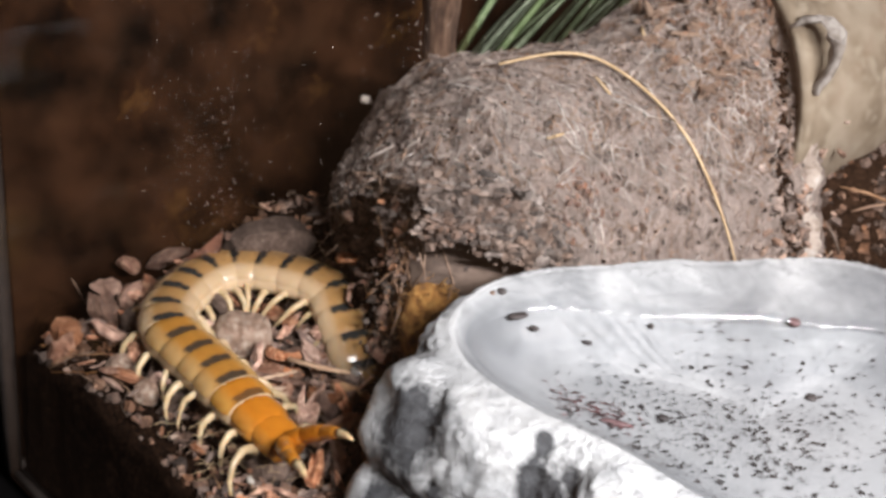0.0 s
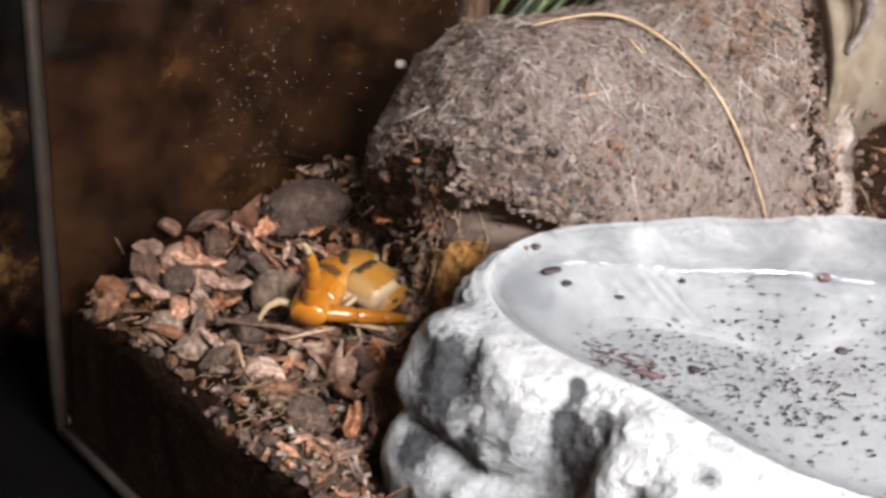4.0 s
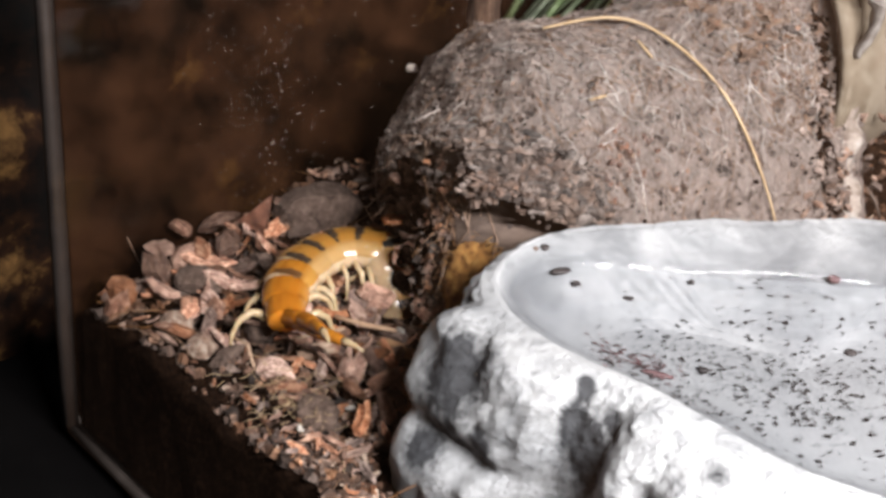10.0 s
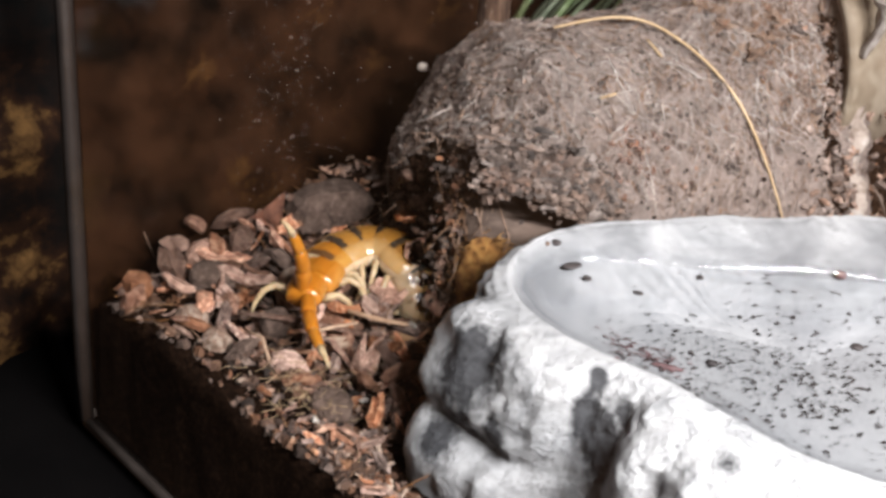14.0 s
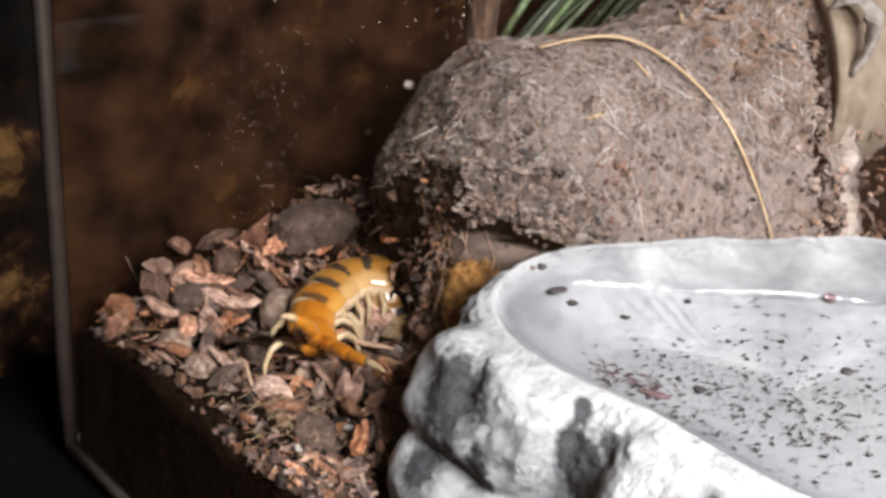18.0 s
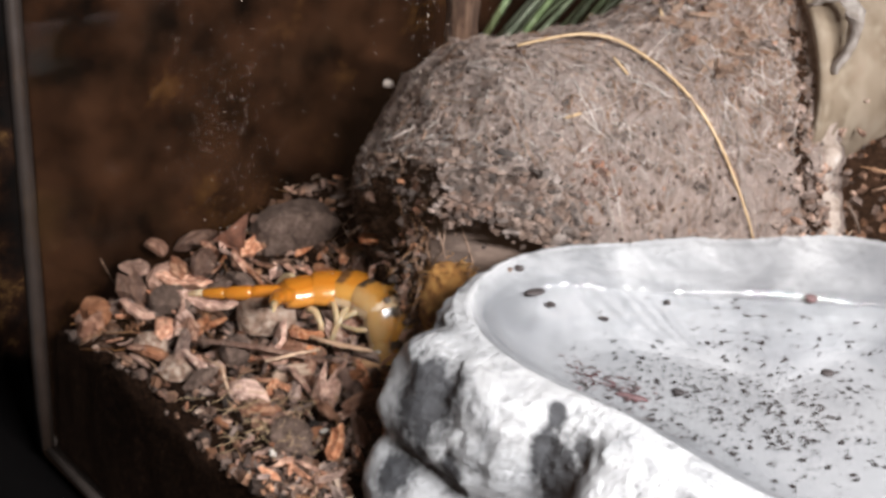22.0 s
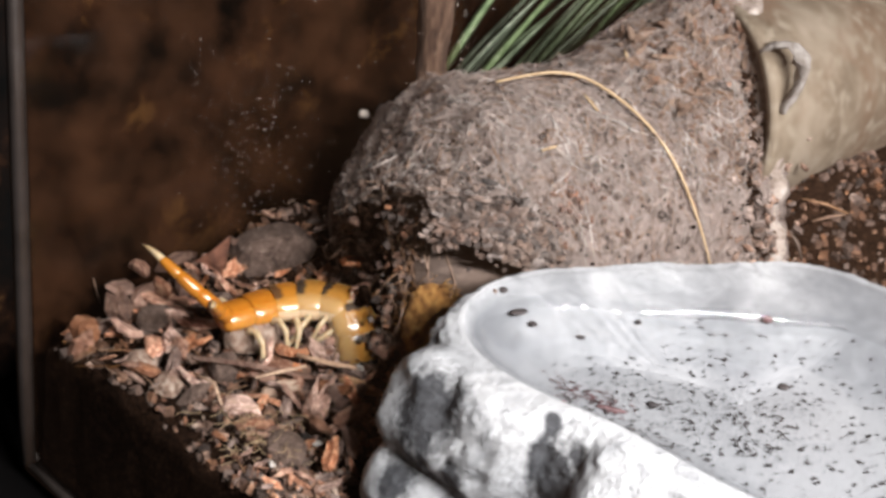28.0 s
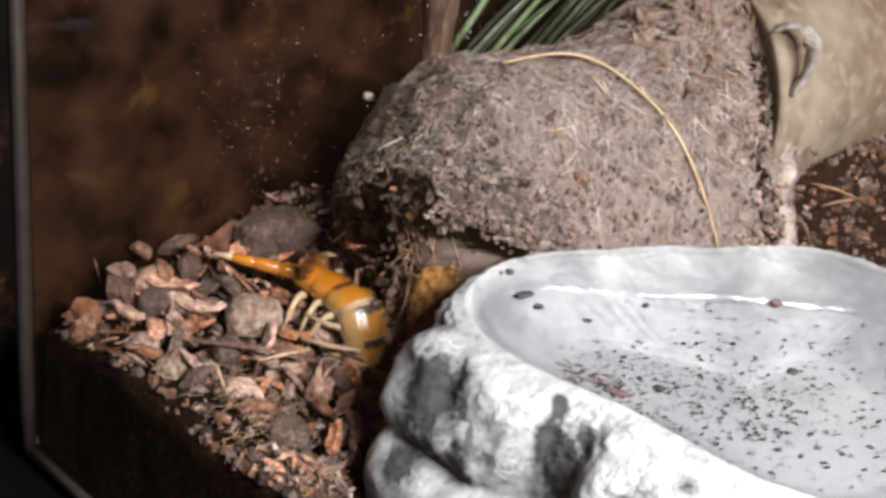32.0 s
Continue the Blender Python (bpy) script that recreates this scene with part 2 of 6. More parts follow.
    wet_dim_tone = mix(t, (0.115, 0.121, 0.132), (0.17, 0.178, 0.191), ranged(broad, 0.32, 0.66))
    wet_dim_tone = mix(t, wet_dim_tone, (0.085, 0.09, 0.1), maths("MULTIPLY", ranged(mid, 0.5, 0.72), 0.55))
    wet_dim_tone = mix(t, wet_dim_tone, (0.21, 0.218, 0.232), maths("MULTIPLY", ranged(speckle(64, 4.0, 0.6, 1.2), 0.52, 0.7), 0.7))
    # flat floor painted paler, for the stronger light on it
    wet_dim_tone = mix(t, wet_dim_tone, (0.255, 0.262, 0.272), maths("MULTIPLY", ranged(height, 0.0042, 0.0085, 1.0, 0.0), 0.72))
    col = mix(t, col, wet_dim_tone, wet_dim)
    t.links.new(col, b.inputs["Base Color"])
    bp = t.nodes.new("ShaderNodeBump")
    bp.inputs["Strength"].default_value, bp.inputs["Distance"].default_value = 0.9, 0.0022
    relief = maths("ADD", maths("MULTIPLY", mid, 0.42), maths("ADD", maths("MULTIPLY", fine, 0.36), maths("MULTIPLY", grit, 0.16)))
    t.links.new(relief, bp.inputs["Height"])
    t.links.new(maths("SUBTRACT", 0.95, maths("MULTIPLY", wet_dim, 0.65)), bp.inputs["Strength"])
    t.links.new(bp.outputs[0], b.inputs["Normal"])
    t.links.new(ranged(fine, 0.3, 0.7, 0.34, 0.62), b.inputs["Roughness"])
    t.links.new(ranged(spots, 0.0, 1.0, 0.45, 0.06), b.inputs["Specular IOR Level"])
    return m


# dark spots on the outside of the dish, in mm; foot and seam ones paint shade
DARK_SPOTS = [((1.8, -26.4, 9.6), 11.0), ((-3.0, -29.0, -7.5), 6.0), ((26.0, -37.4, 15.8), 3.0), ((24.2, -40.5, 9.5), 4.6), ((27.5, -43.5, 6.0), 6.6), ((31.0, -42.4, 12.0), 3.2),
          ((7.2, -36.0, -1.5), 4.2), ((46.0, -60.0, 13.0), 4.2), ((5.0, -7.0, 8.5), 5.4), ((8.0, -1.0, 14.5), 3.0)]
# BASIN is the same resin, painted darker for the light inside the dish
RESIN, BASIN = resin("grey_resin", 0.0), resin("wet_dimmed_resin", 1.0)
FLECK = surface("dark_flecks", [(0.3, (0.006, 0.005, 0.006)), (0.7, (0.035, 0.028, 0.028))], 300, rough=0.6, bump=0.1, island=0.5)
RED_FLECK = surface("red_flecks", [(0.3, (0.03, 0.012, 0.014)), (0.7, (0.09, 0.04, 0.042))], 300, rough=0.6, bump=0.1, island=0.5)
PIPE = surface("dusty_pipe", [(0.3, (0.075, 0.055, 0.036)), (0.5, (0.15, 0.117, 0.083)), (0.75, (0.24, 0.198, 0.155))], 60, fine=(0.2, 0.165, 0.125), fine_scale=220, rough=0.8, bump=0.4, bump_scale=240, patches=(0.12, 0.07, 0.042), patch_scale=26, patch_at=(0.5, 0.72))
CRUST = surface("white_crust", [(0.32, (0.13, 0.095, 0.075)), (0.5, (0.32, 0.265, 0.23)), (0.72, (0.52, 0.48, 0.45))], 200, rough=0.8, bump=0.8, spec=0.15)
MOUND_BITS = surface("mound_crumbs", [(0.3, (0.045, 0.028, 0.021)), (0.52, (0.16, 0.105, 0.082)), (0.75, (0.33, 0.25, 0.205))], 300, rough=0.85, bump=0.5, island=0.55)
SHEATH = surface("dried_silk", [(0.35, (0.17, 0.145, 0.128)), (0.65, (0.37, 0.345, 0.325))], 260, rough=0.85, bump=1.0, spec=0.08)
STEM = surface("brown_stem", [(0.32, (0.03, 0.014, 0.008)), (0.5, (0.11, 0.06, 0.038)), (0.72, (0.24, 0.15, 0.1))], 150, rough=0.9, bump=0.9, bump_scale=300, depth=0.003, stretch=(2, 2, 0.5))
BLADE = surface("grass_blade", [(0.3, (0.055, 0.085, 0.04)), (0.55, (0.125, 0.165, 0.09)), (0.8, (0.32, 0.36, 0.26))], 130, rough=0.6, bump=0.1, vary=0.6)
TABLE = surface("dark_table", [(0.3, (0.0008, 0.0007, 0.0007)), (0.7, (0.003, 0.0025, 0.0025))], 20, rough=0.9, bump=0.1, spec=0.05)
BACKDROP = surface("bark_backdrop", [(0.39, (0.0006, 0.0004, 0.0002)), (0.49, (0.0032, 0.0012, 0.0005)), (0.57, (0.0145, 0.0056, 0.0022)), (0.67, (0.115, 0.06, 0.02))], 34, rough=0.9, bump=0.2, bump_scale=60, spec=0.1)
DUST = surface("glass_dust", [(0.3, (0.22, 0.17, 0.135)), (0.7, (0.46, 0.39, 0.33))], 200, rough=0.6, bump=0.0, island=0.5)


def shell(name, middle, side, band, edge=0.0062):
    """Glossy translucent back plate: amber along the middle, paler at its sides, with a dark band at the rear."""
    m, t, b = nodes_of(name)
    co = t.nodes.new("ShaderNodeTexCoord").outputs["Object"]
    n = add(t, "ShaderNodeTexNoise", Scale=420, Detail=4.0)
    t.links.new(co, n.inputs["Vector"])
    sep = t.nodes.new("ShaderNodeSeparateXYZ")
    t.links.new(co, sep.inputs[0])

    def node(kind, *vals):
        q = t.nodes.new("ShaderNodeMath")
        q.operation = kind
        for sock, val in zip(q.inputs, vals):
            if isinstance(val, float):
                sock.default_value = val
            else:
                t.links.new(val, sock)
        return q.outputs[0]

    def fade(sock, a, c, lo, hi):
        q = add(t, "ShaderNodeMapRange")
        q.interpolation_type = "SMOOTHSTEP"
        for k, val in zip((1, 2, 3, 4), (a, c, lo, hi)):
            q.inputs[k].default_value = val
        t.links.new(sock, q.inputs[0])
        return q.outputs[0]

    wob = node("MULTIPLY", node("SUBTRACT", n.outputs[0], 0.5), 0.0022)
    across = node("ADD", node("ABSOLUTE", sep.outputs[0]), wob)
    col = mix(t, middle, side, fade(across, edge * 0.35, edge * 0.92, 0.0, 1.0))
    col = mix(t, col, tuple(c * 0.62 for c in middle), node("MULTIPLY", fade(n.outputs[0], 0.5, 0.72, 0.0, 1.0), 0.5))
    if band:
        # the band is broadest in the middle of the back and thins towards the sides
        y = node("ADD", node("ADD", sep.outputs[1], wob), node("MULTIPLY", across, 0.14))
        dark = node("MULTIPLY", fade(y, -0.0024, -0.0012, 1.0, 0.0), fade(across, edge * 0.48, edge * 0.74, 1.0, 0.0))
        col = mix(t, col, (0.012, 0.017, 0.02), node("MULTIPLY", dark, band))
    t.links.new(col, b.inputs["Base Color"])
    nb = add(t, "ShaderNodeTexNoise", Scale=700, Detail=3.0)
    t.links.new(co, nb.inputs["Vector"])
    bp = t.nodes.new("ShaderNodeBump")
    bp.inputs["Strength"].default_value, bp.inputs["Distance"].default_value = 0.16, 0.0008
    t.links.new(nb.outputs[0], bp.inputs["Height"])
    t.links.new(bp.outputs[0], b.inputs["Normal"])
    b.inputs["Roughness"].default_value = 0.26
    b.inputs["Coat Weight"].default_value, b.inputs["Coat Roughness"].default_value = 0.25, 0.12
    b.inputs["Specular IOR Level"].default_value = 0.55
    b.inputs["Subsurface Weight"].default_value = 0.22
    b.inputs["Subsurface Radius"].default_value = (0.003, 0.0015, 0.0007)
    b.inputs["Subsurface Scale"].default_value = 0.5
    return m


TAN = shell("tan_plate", (0.31, 0.172, 0.066), (0.42, 0.3, 0.185), 0.97)
AMBER = shell("amber_plate", (0.36, 0.165, 0.03), (0.4, 0.245, 0.1), 0.9)
RUSTY = shell("rusty_plate", (0.41, 0.155, 0.016), (0.43, 0.22, 0.05), 0.75)
ORANGE = shell("orange_plate", (0.42, 0.145, 0.012), (0.44, 0.19, 0.035), 0.0)
FLANK = surface("cream_flank", [(0.3, (0.38, 0.25, 0.14)), (0.7, (0.52, 0.385, 0.25))], 200, rough=0.35, bump=0.15, sss=0.25)
LEG = surface("pale_leg", [(0.3, (0.33, 0.235, 0.13)), (0.7, (0.52, 0.4, 0.25))], 260, rough=0.35, bump=0.1, sss=0.25)


def clear(name, tint, dirt=None, amount=(0.0, 0.0), scale=40, rough=0.02, gloss=0.02):
    """Thin clear sheet: see-through, glossy at a slant, with a film of dirt."""
    m, t, b = nodes_of(name)
    t.nodes.remove(b)
    out = t.nodes["Material Output"]
    tr = t.nodes.new("ShaderNodeBsdfTransparent")
    tr.inputs[0].default_value = (*tint, 1)
    gl = t.nodes.new("ShaderNodeBsdfGlossy")
    gl.inputs["Roughness"].default_value = rough
    lw = t.nodes.new("ShaderNodeLayerWeight")
    lw.inputs[0].default_value = 0.5
    pw = add(t, "ShaderNodeMath")
    pw.operation, pw.inputs[1].default_value = "POWER", 5.0
    t.links.new(lw.outputs["Facing"], pw.inputs[0])
    fr = add(t, "ShaderNodeMath")
    fr.operation, fr.inputs[1].default_value, fr.inputs[2].default_value = "MULTIPLY_ADD", 0.9, gloss
    t.links.new(pw.outputs[0], fr.inputs[0])
    ms = t.nodes.new("ShaderNodeMixShader")
    t.links.new(fr.outputs[0], ms.inputs[0])
    t.links.new(tr.outputs[0], ms.inputs[1])
    t.links.new(gl.outputs[0], ms.inputs[2])
    last = ms.outputs[0]
    if dirt:
        co = t.nodes.new("ShaderNodeTexCoord").outputs["Object"]
        n = add(t, "ShaderNodeTexNoise", Scale=scale, Detail=5.0)
        t.links.new(co, n.inputs["Vector"])
        mr = add(t, "ShaderNodeMapRange")
        mr.inputs[1].default_value, mr.inputs[2].default_value = 0.35, 0.75
        mr.inputs[3].default_value, mr.inputs[4].default_value = amount
        t.links.new(n.outputs[0], mr.inputs[0])
        df = t.nodes.new("ShaderNodeBsdfDiffuse")
        df.inputs[0].default_value = (*dirt, 1)
        m2 = t.nodes.new("ShaderNodeMixShader")
        t.links.new(mr.outputs[0], m2.inputs[0])
        t.links.new(last, m2.inputs[1])
        t.links.new(df.outputs[0], m2.inputs[2])
        last = m2.outputs[0]
    t.links.new(last, out.inputs[0])
    return m


GLASS = clear("clear_acrylic", (0.97, 0.965, 0.955), (0.4, 0.22, 0.13), (0.003, 0.022), 26)
SIDE_GLASS = clear("soiled_acrylic", (0.82, 0.77, 0.72), (0.052, 0.023, 0.012), (0.0, 0.46), 62)
LOW_EDGE = surface("worn_edge", [(0.3, (0.03, 0.024, 0.021)), (0.7, (0.07, 0.058, 0.052))], 60, rough=0.5, bump=0.1, spec=0.3)
EDGE = surface("frosted_edge", [(0.3, (0.011, 0.0082, 0.007)), (0.7, (0.028, 0.022, 0.0195))], 60, rough=0.5, bump=0.1, spec=0.2)
WATER = clear("still_water", (0.985, 0.99, 0.995), rough=0.05, gloss=0.035)


# ---- mesh helpers ----
def mesh_ob(name, verts, faces, mat, parent=None, smooth=True, label=""):
    me = bpy.data.meshes.new(name)
    me.from_pydata([tuple(v) for v in verts], [], faces)
    me.materials.append(mat)
    if smooth:
        me.polygons.foreach_set("use_smooth", [True] * len(me.polygons))
    me.update()
    ob = new(name, me)
    if parent:
        ob.parent = parent
    if label:
        tagged(ob, label)
    return ob


def empty(name, at=(0, 0, 0)):
    ob = new(name)
    ob.empty_display_size = 0.01
    ob.location = at
    return ob


def grid_faces(nu, nv, wrap=False):
    f = []
    for i in range(nu - (0 if wrap else 1)):
        for j in range(nv - 1):
            a, b = i * nv + j, ((i + 1) % nu) * nv + j
            f.append((a, b, b + 1, a + 1))
    return f


def fbm(p, scale, octaves=4):
    v, amp, tot = 0.0, 1.0, 0.0
    q = Vector(p) * scale
    for _ in range(octaves):
        v += amp * noise.noise(q)
        tot += amp
        q, amp = q * 2.03 + Vector((3.1, 1.7, 5.3)), amp * 0.5
    return v / tot


def tube_data(points, radii, sides=6, flat=1.0):
    """Verts and faces of a tapered tube along points, closed at both ends."""
    pts = [Vector(p) for p in points]
    verts, faces = [], []
    for i, p in enumerate(pts):
        d = (pts[min(i + 1, len(pts) - 1)] - pts[max(i - 1, 0)]).normalized()
        ref = Vector((0, 0, 1)) if abs(d.z) < 0.9 else Vector((1, 0, 0))
        u = d.cross(ref).normalized()
        w = u.cross(d)
        for k in range(sides):
            a = 2 * math.pi * k / sides
            verts.append(p + (u * math.cos(a) + w * math.sin(a) * flat) * radii[i])
    for i in range(len(pts) - 1):
        for k in range(sides):
            a, b = i * sides + k, i * sides + (k + 1) % sides
            faces.append((a, b, b + sides, a + sides))
    faces.append(tuple(range(sides - 1, -1, -1)))
    faces.append(tuple((len(pts) - 1) * sides + k for k in range(sides)))
    return verts, faces


def joined(name, pieces, mat, parent=None, smooth=True):
    verts, faces = [], []
    for v, f in pieces:
        o = len(verts)
        verts += v
        faces += [tuple(i + o for i in q) for q in f]
    return mesh_ob(name, verts, faces, mat, parent, smooth)


def chunk_data(rng, lx, ly, lz, rough=0.28):
    """A broken lump: a faceted ball pulled out of shape."""
    bm = bmesh.new()
    bmesh.ops.create_icosphere(bm, subdivisions=2, radius=1.0)
    off = Vector((rng.uniform(-50, 50), rng.uniform(-50, 50), rng.uniform(-50, 50)))
    for v in bm.verts:
        n = noise.noise(v.co * 0.9 + off) * 0.75 + noise.noise(v.co * 2.3 + off) * 0.4
        c = v.co * (1 + rough * 1.6 * n)
        c = Vector([math.copysign(abs(x) ** 0.75, x) for x in c])
        v.co = Vector((c.x * lx / 2, c.y * ly / 2, c.z * lz / 2))
    bmesh.ops.triangulate(bm, faces=bm.faces)
    vs = [v.co.copy() for v in bm.verts]
    fs = [tuple(v.index for v in f.verts) for f in bm.faces]
    bm.free()
    return vs, fs


def flake_data(rng, lx, ly, lz, k=8):
    """A splintered chip: a ragged outline with broken faces."""
    vs, ring = [], []
    for i in range(k):
        a = 2 * math.pi * (i + rng.uniform(-0.3, 0.3)) / k
        r = rng.uniform(0.7, 1.13)
        c, s_ = math.cos(a), math.sin(a)
        ring.append((math.copysign(abs(c) ** 0.8, c) * lx / 2 * r, math.copysign(abs(s_) ** 0.9, s_) * ly / 2 * rng.uniform(0.6, 1.15)))
    bend = rng.uniform(-2.6, 2.6) * lz / (lx * lx)
    for inset, z in ((0.82, -0.5), (1.0, -0.1), (0.78, 0.42)):
        for x, y in ring:
            vs.append(Vector((x * inset * rng.uniform(0.93, 1.05), y * inset * rng.uniform(0.9, 1.06), lz * (z + rng.uniform(-0.16, 0.16)) + bend * x * x * 2)))
    vs += [Vector((lx * 0.18, rng.uniform(-0.1, 0.1) * ly, lz * rng.uniform(0.35, 0.75))), Vector((-lx * 0.18, rng.uniform(-0.1, 0.1) * ly, lz * rng.uniform(0.3, 0.7)))]
    fs = [tuple(range(k - 1, -1, -1))]
    for j in (0, 1):
        for i in range(k):
            fs.append((j * k + i, j * k + (i + 1) % k, (j + 1) * k + (i + 1) % k, (j + 1) * k + i))
    t0, c0, c1 = 2 * k, 3 * k, 3 * k + 1
    for i in range(k):
        n = (i + 1) % k
        mid = (vs[t0 + i].x + vs[t0 + n].x) / 2
        fs.append((t0 + i, t0 + n, c0 if mid > 0 else c1))
    for i in range(k):
        n = (i + 1) % k
        if (vs[t0 + i].x + vs[t0 + n].x > 0) != (vs[t0 + n].x + vs[t0 + (n + 1) % k].x > 0):
            fs.append((t0 + n, c1, c0) if vs[t0 + n].y < 0 else (t0 + n, c0, c1))
    return vs, fs


def low_chunk(rng, s, flat=0.6):
    """A crumb of eight corners."""
    vs = [Vector((x * s * rng.uniform(0.3, 0.6), y * s * rng.uniform(0.3, 0.6), z * s * flat * rng.uniform(0.3, 0.6)))
          for x in (-1, 1) for y in (-1, 1) for z in (-1, 1)]
    rot = Euler((rng.uniform(0, 6), rng.uniform(0, 6), rng.uniform(0, 6))).to_matrix()
    return [rot @ v for v in vs], [(0, 1, 3, 2), (4, 6, 7, 5), (0, 4, 5, 1), (2, 3, 7, 6), (0, 2, 6, 4), (1, 5, 7, 3)]


def moved(data, at):
    at = Vector(at)
    return [v + at for v in data[0]], data[1]


# ---- the tank ----
CORNER = Vector((-0.0992, 0.0314, -0.0587))
ALONG = Vector((0.7145, -0.6996, 0))      # along the front pane
INTO = Vector((0.6996, 0.7145, 0))        # along the side pane
LEAN = 0.104                              # the panes lean in by this much per metre of height
HIGH = 0.22
DEEP_A, DEEP_B = 0.36, 0.33
SLAB = -0.045


def tank(a, b, z):
    return Vector((CORNER.x, CORNER.y, 0)) + ALONG * a + INTO * b + Vector((0, 0, z))


def corner_at(a, b, z):
    """A tank corner at height z: the front leans in, the near side leans out."""
    h = z - CORNER.z
    return tank(a - (0.108 * h if a < 0.1 else 0), b + (LEAN * h if b < 0.1 else 0), z)


def pane(name, p, q, mat, out):
    """A leaning sheet between the floor corners p and q (along, into); out: the way of its thickness."""
    z1 = CORNER.z + HIGH
    vs = [corner_at(*p, CORNER.z), corner_at(*q, CORNER.z), corner_at(*q, z1), corner_at(*p, z1)]
    vs += [v + out * 0.0022 for v in vs]
    return mesh_ob(name, vs, [(0, 1, 2, 3), (7, 6, 5, 4), (0, 4, 5, 1), (1, 5, 6, 2), (2, 6, 7, 3), (3, 7, 4, 0)], mat, None, False)


box = tagged(empty("terrarium", tuple(CORNER)), "clear acrylic terrarium with soiled walls on a dark table", "terrarium")
box_inv = Matrix.Translation(-CORNER)


def in_box(ob):
    ob.parent = box
    ob.matrix_parent_inverse = box_inv
    return ob


front = in_box(pane("front_pane", (0.003, 0), (DEEP_A, 0), GLASS, -INTO))
side = in_box(pane("side_pane", (0, 0.003), (0, DEEP_B), SIDE_GLASS, -ALONG))
back = in_box(pane("back_pane", (0, DEEP_B), (DEEP_A, DEEP_B), SIDE_GLASS, INTO))
far = in_box(pane("far_side_pane", (DEEP_A, 0.003), (DEEP_A, DEEP_B - 0.003), SIDE_GLASS, ALONG))
for ob in (front, side, back, far):
    ob.visible_shadow = False
tagged(front, "clear front pane with dust specks")
# the rounded upright edge and the lower edge, both of thicker, cloudy plastic
edge_pts = [corner_at(0, 0, CORNER.z + z) for z in np.linspace(0.0, HIGH, 14)]
v, f = tube_data(edge_pts, [0.0026] * 14, 10, 0.8)
in_box(mesh_ob("upright_edge", v, f, EDGE))
v, f = tube_data([tank(a, -0.0005, CORNER.z) for a in np.linspace(0, DEEP_A, 14)], [0.0014] * 14, 8)
in_box(mesh_ob("lower_edge", v, f, LOW_EDGE))
v, f = tube_data([tank(-0.0005, b, CORNER.z) for b in np.linspace(0, DEEP_B, 14)], [0.0014] * 14, 8)
in_box(mesh_ob("lower_edge", v, f, LOW_EDGE))
fl = [tank(0.001, 0.001, CORNER.z - 0.001), tank(DEEP_A, 0.001, CORNER.z - 0.001), tank(DEEP_A, DEEP_B, CORNER.z - 0.001), tank(0.001, DEEP_B, CORNER.z - 0.001)]
fl += [p - Vector((0, 0, 0.002)) for p in fl]
in_box(mesh_ob("tank_floor", fl, [(0, 1, 2, 3), (7, 6, 5, 4), (0, 4, 5, 1), (1, 5, 6, 2), (2, 6, 7, 3), (3, 7, 4, 0)], TABLE, None, False))

# table and the room's dark surroundings
zt = CORNER.z - 0.0045
tagged(mesh_ob("ground", [(x, y, z) for z in (zt, zt - 0.03) for x, y in ((-0.62, -0.62), (0.62, -0.62), (0.62, 0.62), (-0.62, 0.62))],
               [(0, 1, 2, 3), (7, 6, 5, 4), (0, 4, 5, 1), (1, 5, 6, 2), (2, 6, 7, 3), (3, 7, 4, 0)], TABLE, None, False), "black table top under the terrarium", "table", kind="structure")


def slab(name, x0, y0, z0, x1, y1, z1, mat):
    vs = [(x, y, z) for z in (z0, z1) for x, y in ((x0, y0), (x1, y0), (x1, y1), (x0, y1))]
    return mesh_ob(name, vs, [(3, 2, 1, 0), (4, 5, 6, 7), (0, 1, 5, 4), (1, 2, 6, 5), (2, 3, 7, 6), (3, 0, 4, 7)], mat, None, False)


# a sheet of cork bark stands on the table along the side pane
nu, nv = 110, 70
vs = []
for i in range(nu):
    for j in range(nv):
        b_, z = -0.16 + 0.62 * i / (nu - 1), zt + 0.34 * j / (nv - 1)
        p = tank(SLAB, b_, z)
        vs.append(p - ALONG * (0.016 * fbm(p, 22, 4) + 0.006 * fbm(p, 70, 3)))
n0 = len(vs)
for b_, z in ((-0.16, zt), (0.46, zt), (0.46, zt + 0.34), (-0.16, zt + 0.34)):
    vs.append(tank(SLAB - 0.035, b_, z))
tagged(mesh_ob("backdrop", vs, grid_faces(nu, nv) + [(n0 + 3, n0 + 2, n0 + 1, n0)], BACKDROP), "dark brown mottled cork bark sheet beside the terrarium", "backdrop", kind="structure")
ROOM = surface("dim_wall", [(0.3, (0.03, 0.028, 0.026)), (0.7, (0.05, 0.046, 0.042))], 4, rough=0.9, bump=0.1, bump_scale=80)
for nm, dims in (("wall_north", (-0.6, 0.58, zt, 0.6, 0.6, 0.62)), ("wall_south", (-0.6, -0.6, zt, 0.6, -0.58, 0.62)), ("wall_east", (0.58, -0.58, zt, 0.6, 0.58, 0.62)), ("wall_west", (-0.6, -0.58, zt, -0.58, 0.58, 0.62)), ("ceiling", (-0.6, -0.6, 0.62, 0.6, 0.6, 0.64))):
    tagged(slab(nm, *dims, ROOM), "dim plain room " + ("ceiling" if nm == "ceiling" else "wall"), "ceiling" if nm == "ceiling" else "wall", kind="structure")


